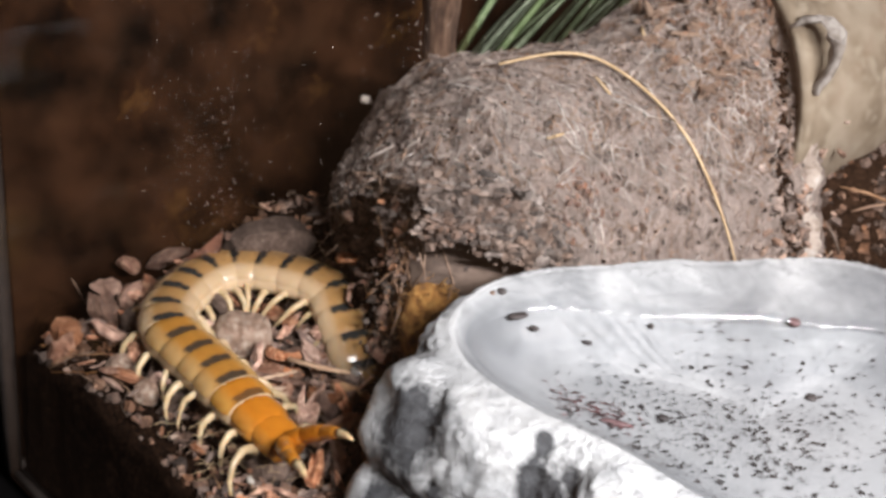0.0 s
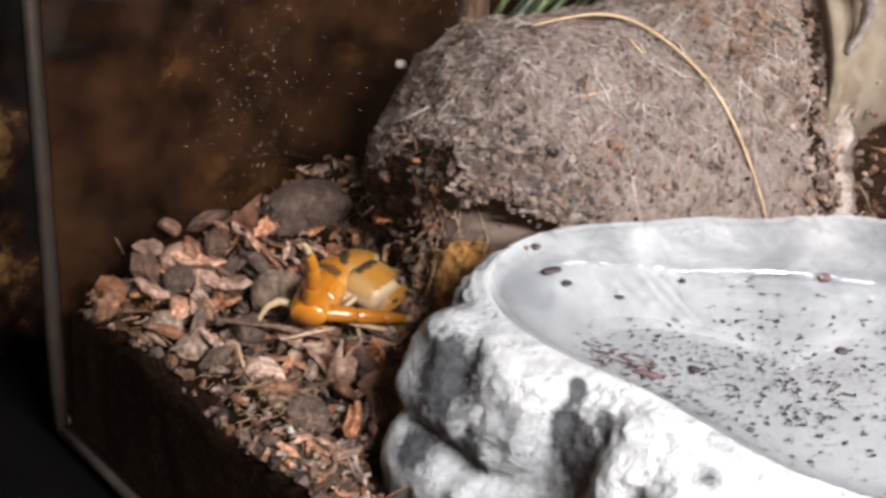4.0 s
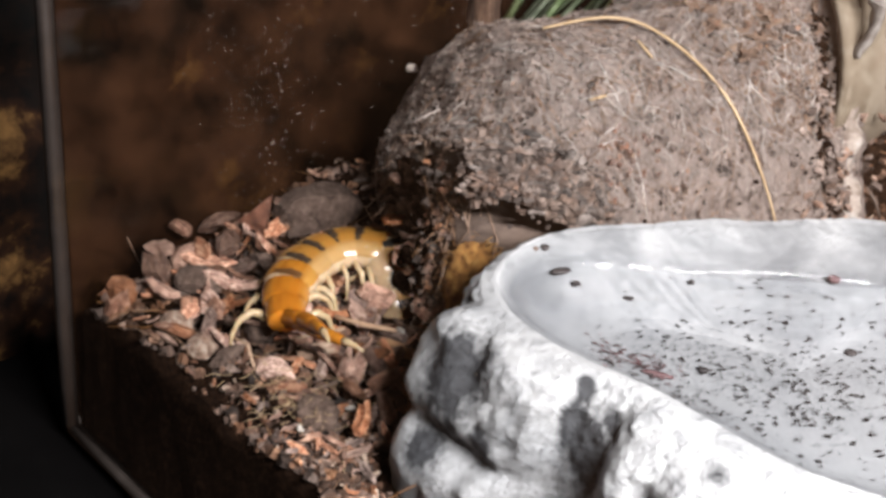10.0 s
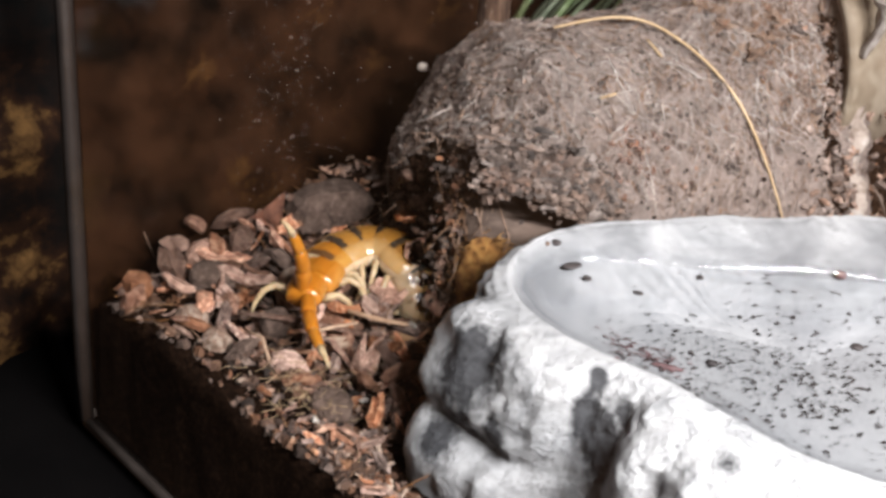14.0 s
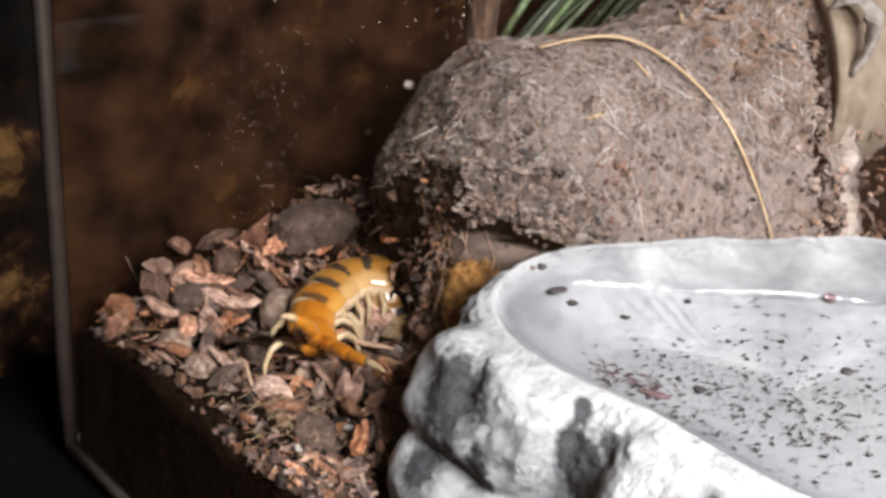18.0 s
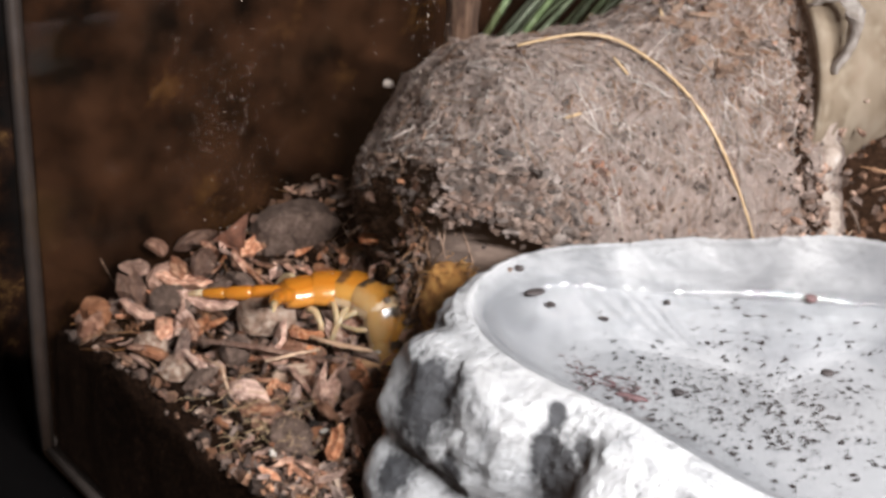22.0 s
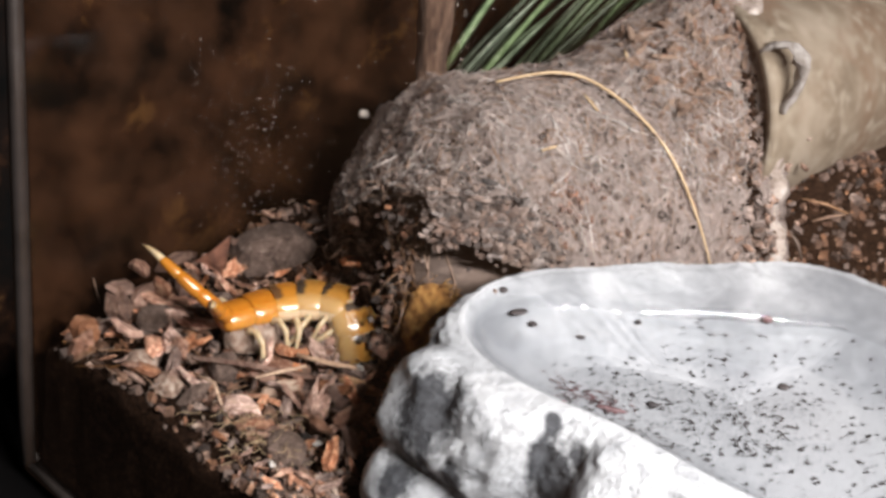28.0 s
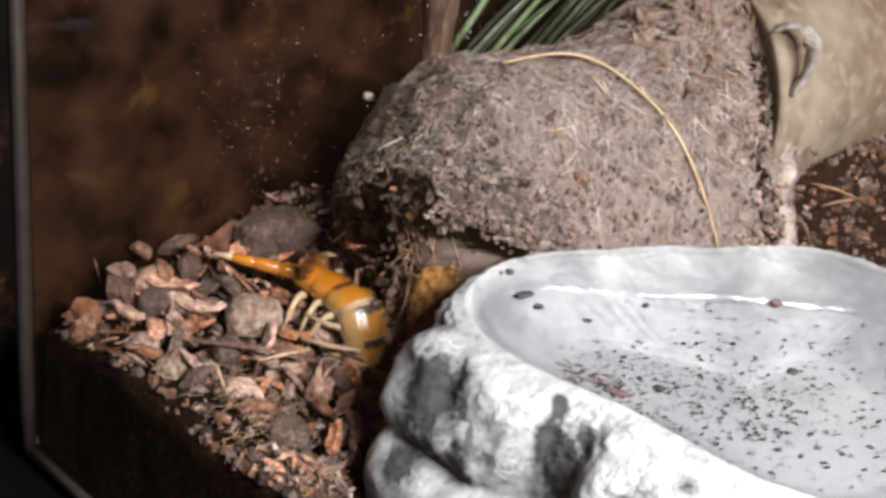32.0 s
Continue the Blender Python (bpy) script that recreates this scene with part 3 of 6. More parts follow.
# ---- mound over the pipe, in its own axes: s along it, n across ----
MA = Vector((math.cos(radians(20)), math.sin(radians(20)), 0))
MN = Vector((-MA.y, MA.x, 0))
MS = [0.0005, 0.002, 0.005, 0.0105, 0.018, 0.030, 0.045, 0.065, 0.087, 0.104, 0.116]
MR = [0.002, 0.012, 0.019, 0.027, 0.034, 0.040, 0.041, 0.041, 0.041, 0.040, 0.038]
MT = [-0.012, 0.004, 0.013, 0.024, 0.038, 0.0480, 0.0510, 0.0520, 0.0535, 0.056, 0.058]
MC = [0.068, 0.067, 0.066, 0.063, 0.059, 0.054, 0.051, 0.050, 0.050, 0.051, 0.052]
BASE = -0.026


def mound_at(s, phi, rough=1.0):
    r, top, c = (float(np.interp(s, MS, col)) for col in (MR, MT, MC))
    n = c - r * math.cos(phi) * (1.0 if phi < 1.571 else 1.12)
    z = BASE + (top - BASE) * max(math.sin(phi), 0) ** (0.8 if phi < 1.571 else 0.62)
    # the burrow's mouth is a hollow low in the front
    arch = 0.0265 - 24.0 * (s - 0.024) ** 2
    m = max(0, min(1, (arch - z) / 0.005)) * max(0, min(1, (s - 0.003) / 0.008)) * max(0, min(1, (0.054 - s) / 0.006)) if phi < 1.3 else 0
    n += 0.016 * m
    # the far end is heaped up behind, and a crack runs down before the torn rim
    z += 0.017 * max(0, min(1, (s - 0.062) / 0.038)) * max(0, min(1, (phi - 1.2) / 0.5)) * max(0, min(1, (2.9 - phi) / 0.6))
    crack = math.exp(-((s - 0.1055 - 0.002 * math.sin(phi * 7)) / 0.0017) ** 2) * max(0, min(1, (1.3 - phi) / 0.3))
    n += 0.004 * crack
    if s < 0.012:
        s += 0.007 * max(0, min(1, (0.010 - z) / 0.03)) * (0.012 - s) / 0.012
    p = MA * s + MN * n + Vector((0, 0, z))
    if rough:
        out = (MN * -math.cos(phi) + Vector((0, 0, math.sin(phi)))).normalized()
        p += out * rough * (0.0035 * fbm(p, 45, 3) + 0.0026 * fbm(p, 190, 3) + 0.0017 * fbm(p, 480, 2))
    return p


# ---- dish, round its own centre ----
DC = Vector((0.075, -0.010, 0))
DT = [0, 20, 55, 80, 101, 122, 135, 152, 160, 168, 181, 192, 205, 221, 239, 259, 285, 310, 335, 360]
DR = [62, 58, 53, 41.6, 37.5, 40, 45.5, 56.5, 62, 65.5, 66, 58.5, 51, 46.5, 47.5, 54, 61, 64, 64, 62]


def rim_radius(deg):
    return sum(float(np.interp((deg + q) % 360, DT, DR)) for q in (-6, -4, -2, 0, 2, 4, 6)) / 7000


# inside of the dish: (mm in from the waterline, or share of the shore's width out from it, and height in mm)
INSIDE = [(26, 4.0), (20, 4.4), (15, 5.7), (10.5, 7.6), (6.5, 9.9), (2.8, 12.6), (0.0, 14.3), (-0.23, 15.2), (-0.48, 16.3), (-0.7, 17.5), (-0.88, 18.4)]
# outside: (share of the outer slope's width, height in mm, share of lumps)
OUTSIDE = [(0.0, 18.8, 0.2), (0.08, 18.9, 0.35), (0.28, 18.2, 0.6), (0.48, 16.2, 0.9), (0.62, 12.3, 1), (0.74, 6.0, 1), (0.83, -1, 1), (0.91, -8, 1), (1.0, -15, 1), (1.06, -23, 0.8)]
NP = len(INSIDE) + len(OUTSIDE) + 2
# dents and bulges of the outer wall: (degrees, height, push, width in degrees, width in height)
KNOBS = [(188.0, 10.0, -3.2, 4.6, 4.5), (174, 17, 1.5, 3, 4), (225, 9, 2.0, 3.0, 7), (231, 4, -4.0, 2.0, 7), (238, 8, 2.5, 4, 6), (245, 2, -5.0, 2.6, 7),
         (253, 8, 2.5, 4, 6), (261, 1, -4, 2.6, 7), (198, -4, -4.5, 9, 2.4), (197, -12, 2.5, 9, 5)]
# rounded lobes of the moulded rock: place and radius in mm
LOBES = [(4.5, -16.5, 4.0, 12.5), (1.0, -22, -15, 11)]


def inner_width(deg):
    """From the rim in to the waterline, in mm; the far shore runs straight."""
    def one(d):
        w = float(np.interp(d, (0, 36, 150, 163, 172, 188, 210, 290, 330, 360), (17, 21, 12, 5, 2.6, 2.6, 3.2, 5, 10, 17)))
        if 36 < d < 148:
            w = rim_radius(d) * 1000 - (20.6 + 0.12 * math.sin(radians(d * 5))) / math.sin(radians(d))
        return w
    return sum(one((deg + q) % 360) for q in (-6, -3, 0, 3, 6)) / 5 if not 44 < deg < 140 else one(deg)


def outer_width(deg):
    return float(np.interp(deg, (0, 60, 150, 160, 167, 174, 180, 186, 192, 203, 207, 210.5, 218, 223, 229, 290, 330, 360), (7, 6, 6, 7, 9, 10.5, 13.5, 22, 25, 25, 22, 13.5, 12.5, 20, 24, 25, 12, 7)))


def dish_at(deg, j):
    """j: place along the profile from the middle of the floor to the foot, may be between two entries."""
    R, a = rim_radius(deg) * 1000, radians(deg)
    shore = R - inner_width(deg)
    ins = [(0.0, 4.0, 0)] + [(max(shore - w, 0.8 * (k + 1)) if w >= 0 else shore - w * inner_width(deg), h, 0.22 if w < 0 else 0) for k, (w, h) in enumerate(INSIDE)]
    outs = [(R + w * outer_width(deg), h, l) for w, h, l in OUTSIDE]
    prof = ins + outs
    i = min(int(j), len(prof) - 2)
    q = j - i
    r, h, lump = (u + (v - u) * q for u, v in zip(prof[i], prof[i + 1]))
    rise = 0.9 * math.sin(radians(deg * 3 + 40)) + 0.5 * math.sin(radians(deg * 7)) + (1.2 if 60 < deg < 120 else 0) * math.sin(radians((deg - 60) * 3))
    z = h + rise * min(1, max(0, (h - 14.4) / 4))
    p = Vector((DC.x + r / 1000 * math.cos(a), DC.y + r / 1000 * math.sin(a), z / 1000))
    if lump:
        push = sum(k[2] * math.exp(-((deg - k[0]) / k[3]) ** 2 - ((h - k[1]) / k[4]) ** 2) for k in KNOBS[1:]) if i > len(INSIDE) else 0
        n = fbm((p.x, p.y, p.z * 0.7), 60, 3)
        ridge = 1 - abs(fbm((p.x + 0.3, p.y, p.z * 0.45), 70, 2)) * 2.6
        d = lump * (0.0032 * n + 0.0007 * ridge - 0.0004 + 0.0015 * fbm(p, 210, 3) + 0.0011 * fbm(p, 560, 2)) + push / 1000 * min(1, lump)
        p += Vector((math.cos(a), math.sin(a), 0.25)) * d
        if i > len(INSIDE) and 170 < deg < 290:
            # where a lobe stands out from the wall, the wall follows it
            rr, ux, uy = math.hypot(p.x - DC.x, p.y - DC.y), math.cos(a), math.sin(a)
            for lx, ly, lz, lr in LOBES:
                lr_ = lr / 1000 + 0.0022 * fbm((p.x, p.y, p.z), 90, 3)
                hh = lr_ ** 2 - (p.z - lz / 1000) ** 2
                ox, oy = lx / 1000 - DC.x, ly / 1000 - DC.y
                t_ = ox * ux + oy * uy
                hh -= (ox * ox + oy * oy - t_ * t_)
                if hh > 0 and p.z < 0.0172:
                    lobe = t_ + math.sqrt(hh)
                    rr = max(rr, lobe) + max(0.004 - abs(rr - lobe), 0) ** 2 / 0.016
            push2 = sum(k[2] * math.exp(-((deg - k[0]) / k[3]) ** 2 - ((p.z * 1000 - k[1]) / k[4]) ** 2) for k in KNOBS[:1]) / 1000
            p.x, p.y = DC.x + (rr + push2) * ux, DC.y + (rr + push2) * uy
    return p


def floor_z(x, y):
    """Height of the dish's inside under a place."""
    d = Vector((x - DC.x, y - DC.y))
    deg = math.degrees(math.atan2(d.y, d.x)) % 360
    shore = rim_radius(deg) * 1000 - inner_width(deg)
    return float(np.interp(shore - d.length * 1000, [w for w, h in reversed(INSIDE) if w >= 0], [h for w, h in reversed(INSIDE) if w >= 0])) / 1000


def in_dish(x, y, grow=0.0):
    d = Vector((x - DC.x, y - DC.y))
    deg = math.degrees(math.atan2(d.y, d.x)) % 360
    return d.length < rim_radius(deg) + (outer_width(deg) + (9 if 174 < deg < 205 else 0)) / 1000 + grow


def in_mound(x, y, grow=0.0):
    p = Vector((x, y, 0))
    s, n = p.dot(MA), p.dot(MN)
    return MS[0] - grow < s < 0.2 and abs(n - float(np.interp(s, MS, MC))) < float(np.interp(s, MS, MR)) + grow - (0.012 if s < 0.04 and n < 0.05 else 0)


# ---- substrate ----
HOLE = Vector((-0.009, 0.035))


def soil_z(x, y, fine=True):
    p = Vector((x, y, 0))
    a, b = (p - CORNER).dot(ALONG), (p - CORNER).dot(INTO)
    z = -0.0215 + 0.0032 * fbm((x, y, 0), 28, 2)
    z += 0.008 * math.exp(-((a - 0.008) / 0.018) ** 2) * min(1, max(0, (b - 0.01) / 0.05))
    z += 0.010 * math.exp(-(((x + 0.030) / 0.022) ** 2 + ((y - 0.082) / 0.02) ** 2))
    z -= 0.004 * math.exp(-(((x + 0.050) / 0.014) ** 2 + ((y - 0.022) / 0.012) ** 2))
    z -= 0.001 * math.exp(-((x - HOLE.x) ** 2 + (y - HOLE.y) ** 2) / 0.008 ** 2)
    s, n = p.dot(MA), p.dot(MN)
    z += 0.046 * min(1, max(0, (s - 0.088) / 0.045)) * min(1, max(0, (n - 0.0) / 0.034))
    w = math.exp(-((b - 0.004) / 0.014) ** 2)
    z += (float(np.interp(a * 1000, (0, 10, 33, 57, 74, 93, 130), (-22, -20.5, -15.2, -18, -18.6, -15.8, -16))) / 1000 - z) * w
    if fine:
        z += 0.0018 * fbm((x, y, 1), 130, 3)
    return z


na, nb = 150, 130
vs = []
for i in range(na):
    for j in range(nb):
        a = 0.0050 + (DEEP_A - 0.012) * (i / (na - 1)) ** 1.25
        b = 0.0050 + (DEEP_B - 0.012) * (j / (nb - 1)) ** 1.25
        p = tank(a, b, 0)
        vs.append(Vector((p.x, p.y, soil_z(p.x, p.y))))
faces = grid_faces(na, nb)
# the cut faces of the soil against the panes
rimline = [i * nb for i in range(na)] + [(na - 1) * nb + j for j in range(1, nb)] + [i * nb + nb - 1 for i in range(na - 2, -1, -1)] + [j for j in range(nb - 2, 0, -1)]
o = len(vs)
rows = 9
for k in range(1, rows):
    for idx in rimline:
        top = vs[idx]
        q = k / (rows - 1)
        z = top.z + (CORNER.z + 0.0005 - top.z) * q
        w = (tank(0.17, 0.16, 0) - Vector((top.x, top.y, 0))).normalized() * (0.0016 * fbm((top.x, top.y, z), 120, 3) - (top.z - z) * LEAN * 0.9)
        vs.append(Vector((top.x + w.x, top.y + w.y, z)))
m_ = len(rimline)
for k in range(rows - 1):
    for c in range(m_):
        a0 = rimline[c] if k == 0 else o + (k - 1) * m_ + c
        a1 = rimline[(c + 1) % m_] if k == 0 else o + (k - 1) * m_ + (c + 1) % m_
        faces.append((a0, o + k * m_ + c, o + k * m_ + (c + 1) % m_, a1))
soil = tagged(mesh_ob("substrate", vs, faces, SOIL), "dark brown moist soil bed strewn with bark chips", "substrate", kind="structure")

# ---- mound, pipe and what lies on them ----
mound = tagged(empty("burrow_mound", (0.0, 0.0, 0.0)), "grey-brown webbed soil mound over a half-buried pipe", "burrow mound")
nu, nv = 240, 150
vs = [mound_at(0.0005 + 0.1155 * i / (nu - 1), math.pi * j / (nv - 1)) for i in range(nu) for j in range(nv)]
mid = MA * 0.116 + MN * 0.052 + Vector((0, 0, 0.026))
for q, fwd in ((0.1, 0.004), (0.45, 0.008)):
    # the end turns in to the pipe
    for p in [v for v in vs[(nu - 1) * nv:nu * nv]]:
        c = p.lerp(mid, q) + MA * fwd
        vs.append(c + MA * 0.0015 * fbm(c, 260, 3))
mesh_ob("soil_cover", vs, grid_faces(nu + 2, nv), MOUND, mound)

rng = random.Random(5)


# silk threads and root fibres over the mound
for nm, mat, num, thick in (("silk_threads", WEB, 4600, 0.000036), ("silk_strands", SILK, 420, 0.00006), ("root_fibres", FIBRE, 460, 0.00007)):
    threads = []
    for k in range(num):
        s, ph = rng.uniform(0.002, 0.114), rng.uniform(0.3, 2.1) if mat is not SILK else rng.gauss(1.05, 0.28)
        ds, dp, ln = rng.uniform(-1, 1), rng.uniform(-1, 1), rng.uniform(0.003, 0.016) * rng.uniform(0.4, 1)
        bend = rng.uniform(-0.8, 0.8)
        pts = []
        for q in (0, 0.33, 0.66, 1):
            p = mound_at(min(max(s + ds * ln * q + bend * ln * q * q, 0.001), 0.1155), min(max(ph + (dp * q - bend * q * q) * ln / 0.04, 0.2), 2.9), 1.0)
            pts.append(p + Vector((0, -0.0002, 0.0003 + 0.0008 * math.sin(q * 3.1))))
        r = thick * rng.uniform(0.8, 2.0)
        threads.append(tube_data(pts, [r, r, r, r * 0.6], 3))
    tagged(joined(nm, threads, mat, mound), kind="stuff")
# soil crumbs caught in the silk
for mat, num, sizes in ((MOUND_BITS, 2400, (0.0003, 0.0005, 0.0007, 0.001)), (OVERHANG_BITS, 1700, (0.0004, 0.0006, 0.001)), (SOIL, 800, (0.0004, 0.0007, 0.001)), (HEAP, 2200, (0.0004, 0.0007, 0.0011))):
    bits = []
    for k in range(num):
        s, ph = 0.114 * rng.random() ** 1.15 + 0.001, rng.uniform(0.2, 2.2)
        if mat is HEAP:
            s, ph = 0.115 - abs(rng.gauss(0, 0.024)), rng.uniform(0.7, 2.2)
        elif 0.035 < s < 0.095 and ph > 0.45 and rng.random() < 0.6:
            continue
        bits.append(moved(low_chunk(rng, rng.choice(sizes), 0.6), mound_at(s, ph)))
    tagged(joined("soil_crumbs", bits, mat, mound, False), kind="stuff")
bits = []
for k in range(90):
    s, ph = rng.gauss(0.047, 0.005), rng.gauss(0.72, 0.08)
    bits.append(moved(low_chunk(rng, rng.uniform(0.0006, 0.0016), 0.6), mound_at(max(s, 0.001), ph)))
tagged(joined("reddish_crumbs", bits, RED_BITS, mound, False), kind="stuff")
bits = []
for k in range(900):
    s, ph = 0.001 + abs(rng.gauss(0, 0.016)), rng.uniform(0.2, 1.9)
    bits.append(moved(low_chunk(rng, rng.choice((0.0005, 0.0008, 0.0012, 0.0017)), 0.6), mound_at(s, ph)))
tagged(joined("brown_crumbs", bits, OVERHANG_BITS, mound, False), kind="stuff")
# dark bits that stand in for shade in the crack before the torn rim
bits = []
for k in range(190):
    ph = rng.uniform(0.15, 1.25)
    p = mound_at(0.1055 + 0.002 * math.sin(ph * 7) + rng.gauss(0, 0.0014), ph)
    bits.append(moved(low_chunk(rng, rng.uniform(0.0012, 0.0026), 0.8), p))
tagged(joined("crack_soil", bits, SOIL, mound, False), kind="stuff")
# the dark bark lip over the burrow's mouth
nu, nv = 60, 22
vs = []
for i in range(nu):
    q = i / (nu - 1)
    for j in range(nv):
        w = 2 * math.pi * j / nv
        s = 0.008 + 0.042 * q
        zc = 0.0325 - 0.0195 * q ** 1.7 - 0.002 * (1 - q) ** 4
        thick = 0.0048 * math.sin(math.pi * min(max(q * 0.94 + 0.03, 0), 1)) ** 0.45
        n = 0.0275 - 0.010 * math.sin(math.pi * (q * 0.8 + 0.1)) + 0.002 * q
        p = MA * s + MN * (n + thick * 1.1 * math.cos(w)) + Vector((0, 0, zc + thick * math.sin(w)))
        p += Vector((0.3, -1, 0.4)) * (0.0030 * fbm(p, 120, 3) + 0.0015 * fbm(p, 420, 2))
        vs.append(p)
fc = []
for i in range(nu - 1):
    for j in range(nv):
        a, b = i * nv + j, i * nv + (j + 1) % nv
        fc.append((a, a + nv, b + nv, b))
mesh_ob("bark_lip", vs, fc, OVERHANG, mound, True, "dark crumbling bark lip over the hole")
def turned(data, at, rot):
    m = Euler(rot).to_matrix()
    return [m @ v + Vector(at) for v in data[0]], data[1]


shards = []
for k in range(1100):
    q = rng.random() ** 0.85
    s = 0.007 + 0.046 * q
    h = rng.gauss(-0.0004, 0.0034)
    zc = 0.0328 - 0.0195 * q ** 1.7 - 0.002 * (1 - q) ** 4 + h
    n = 0.0225 - 0.010 * math.sin(math.pi * (q * 0.8 + 0.1)) + max(h, -0.001) * 0.9 + rng.uniform(-0.0006, 0.0012)
    size = rng.choice((0.0008, 0.0012, 0.0018, 0.0026)) * (0.7 + 0.5 * q)
    if k % 2:
        piece = low_chunk(rng, size, 0.7)
    else:
        piece = turned(flake_data(rng, size * 2.6, size * 0.9, size * 0.3, 6), (0, 0, 0), (rng.gauss(0.6, 0.3), rng.gauss(0.1, 0.2), 0.35 + rng.gauss(0, 0.3)))
    shards.append(moved(piece, MA * s + MN * n + Vector((0, 0, zc))))
tagged(joined("bark_shards", shards, OVERHANG_BITS, mound, False), kind="stuff")
# smooth tan wood seen inside the mouth
v, f = tube_data([MA * (0.010 + 0.040 * q) + MN * (0.0295 - 0.002 * q) + Vector((0, 0, 0.0100 - 0.002 * q)) for q in np.linspace(0, 1, 8)], [0.0045, 0.0068, 0.0076, 0.008, 0.0078, 0.0072, 0.0066, 0.0055], 16)
mesh_ob("inner_wood", v, f, surface("dusty_wood", [(0.3, (0.035, 0.022, 0.016)), (0.7, (0.13, 0.092, 0.073))], 260, rough=0.8, bump=0.5, stretch=(0.4, 1, 1)), mound)

# pipe that leaves the mound
pd = Vector((math.cos(radians(40)), math.sin(radians(40)), 0))
pn = Vector((-pd.y, pd.x, 0))
pc = MA * 0.104 + MN * 0.0560 + Vector((0, 0, 0.0375))
vs, nu, nv = [], 30, 56
for r in (0.0338, 0.0308):
    for i in range(nu):
        for j in range(nv):
            w = 2 * math.pi * j / nv
            # the buried end is cut square to the mound
            ring = pn * math.cos(w) * r
            cut = (0.107 - (pc + ring).dot(MA)) / pd.dot(MA)
            p = pc + pd * (cut + (0.12 - cut) * i / (nu - 1)) + (pn * math.cos(w) + Vector((0, 0, 1)) * math.sin(w)) * (r + 0.0008 * fbm((i * 0.1, w, r), 1.2, 2))
            vs.append(p)
fc = []
for sh in (0, 1):
    for i in range(nu - 1):
        for j in range(nv):
            a, b = sh * nu * nv + i * nv + j, sh * nu * nv + i * nv + (j + 1) % nv
            fc.append((a, b, b + nv, a + nv) if not sh else (a, a + nv, b + nv, b))
for i in (0, nu - 1):
    for j in range(nv):
        a, b = i * nv + j, i * nv + (j + 1) % nv
        fc.append((a, a + nu * nv, b + nu * nv, b) if i == 0 else (a, b, b + nu * nv, a + nu * nv))
tagged(mesh_ob("pipe", vs, fc, PIPE), "dusty grey-brown smooth pipe leaving the mound", "pipe")
# the torn pale rim where the cover ends
vs, nu, nv = [], 90, 12
for i in range(nu):
    ph = 0.25 + 1.75 * i / (nu - 1)
    for j in range(nv):
        w = 2 * math.pi * j / nv
        c = mound_at(0.1125, ph, 0.6)
        wide = 0.0026 + 0.0022 * max(0.0, ph - 0.9)
        p = c + MA * wide * math.cos(w) + (MN * -math.cos(ph) + Vector((0, 0, math.sin(ph)))) * 0.0024 * math.sin(w)
        vs.append(p + Vector((0.7, -0.5, 0.7)) * (0.0055 * fbm(p, 95, 3) + 0.003 * fbm(p, 330, 2)))
fc = []
for i in range(nu - 1):
    for j in range(nv):
        a, b = i * nv + j, i * nv + (j + 1) % nv
        fc.append((a, a + nv, b + nv, b))
mesh_ob("torn_rim", vs, fc, CRUST, mound, True, "pale dried silk crust at the torn end")

# a loop of dried white silk over the torn end
fold = ((88, 74, 59.5), (91, 72, 62.5), (94, 69.5, 63.6), (96.6, 67.2, 61.5), (97.2, 65, 57), (96, 63.6, 51.5), (94.2, 63.2, 47))
pts = [Vector([float(np.interp(q, np.linspace(0, 1, len(fold)), [p[c] for p in fold])) / 1000 for c in range(3)]) + Vector((0.0006, -0.0034, 0.0030)) for q in np.linspace(0, 1, 14)]
v, f = tube_data(pts, [0.0008 + 0.0021 * math.sin(math.pi * (0.08 + 0.84 * q)) for q in np.linspace(0, 1, 14)], 14, 0.55)
mesh_ob("silk_loop", [p + Vector((0.6, -0.6, 0.6)) * (0.0036 * fbm(p, 330, 3) + 0.003 * fbm(p, 120, 2)) for p in v], f, SHEATH, mound, True, "whitish fold of dried silk")
# brown bark and roots on the heap behind
bits = []
for k in range(110):
    s, ph = rng.uniform(0.074, 0.115), rng.uniform(1.1, 1.75)
    size = rng.uniform(0.0015, 0.0055)
    bits.append(turned(flake_data(rng, size * 2, size * 0.5, size * 0.25, 6), mound_at(s, ph) + Vector((0, 0, 0.0006)), (rng.gauss(0.4, 0.4), rng.gauss(0, 0.5), rng.uniform(-0.7, 1.4))))
tagged(joined("heap_bark", bits, HEAP, mound, False), kind="stuff")

bits = []
for k in range(240):
    s, ph = 0.1075 + rng.gauss(0, 0.005), rng.triangular(0.2, 1.5, 0.35)
    size = rng.uniform(0.0008, 0.0032)
    p = mound_at(min(s, 0.1155), ph) + MA * max(0, s - 0.1155) + Vector((0, -0.0008, 0))
    bits.append(turned(flake_data(rng, size * 1.6, size * 0.7, size * 0.4, 6), p, (rng.uniform(0, 3), rng.uniform(-0.8, 0.8), rng.uniform(0, 3))))
joined("torn_debris", bits, MOUND_BITS, mound, False)
bits = []
for k in range(60):
    p = Vector((rng.gauss(0.104, 0.014), rng.gauss(0.052, 0.008), 0))
    p.z = soil_z(p.x, p.y) + rng.uniform(0.001, 0.012)
    q = p + Vector((rng.gauss(0, 0.006), rng.gauss(0, 0.003), rng.gauss(0.003, 0.005)))
    bits.append(tube_data([p, (p + q) / 2 + Vector((0, -0.001, 0.001)), q], [0.0004, 0.0005, 0.0002], 4))
joined("torn_roots", bits, FIBRE, mound)

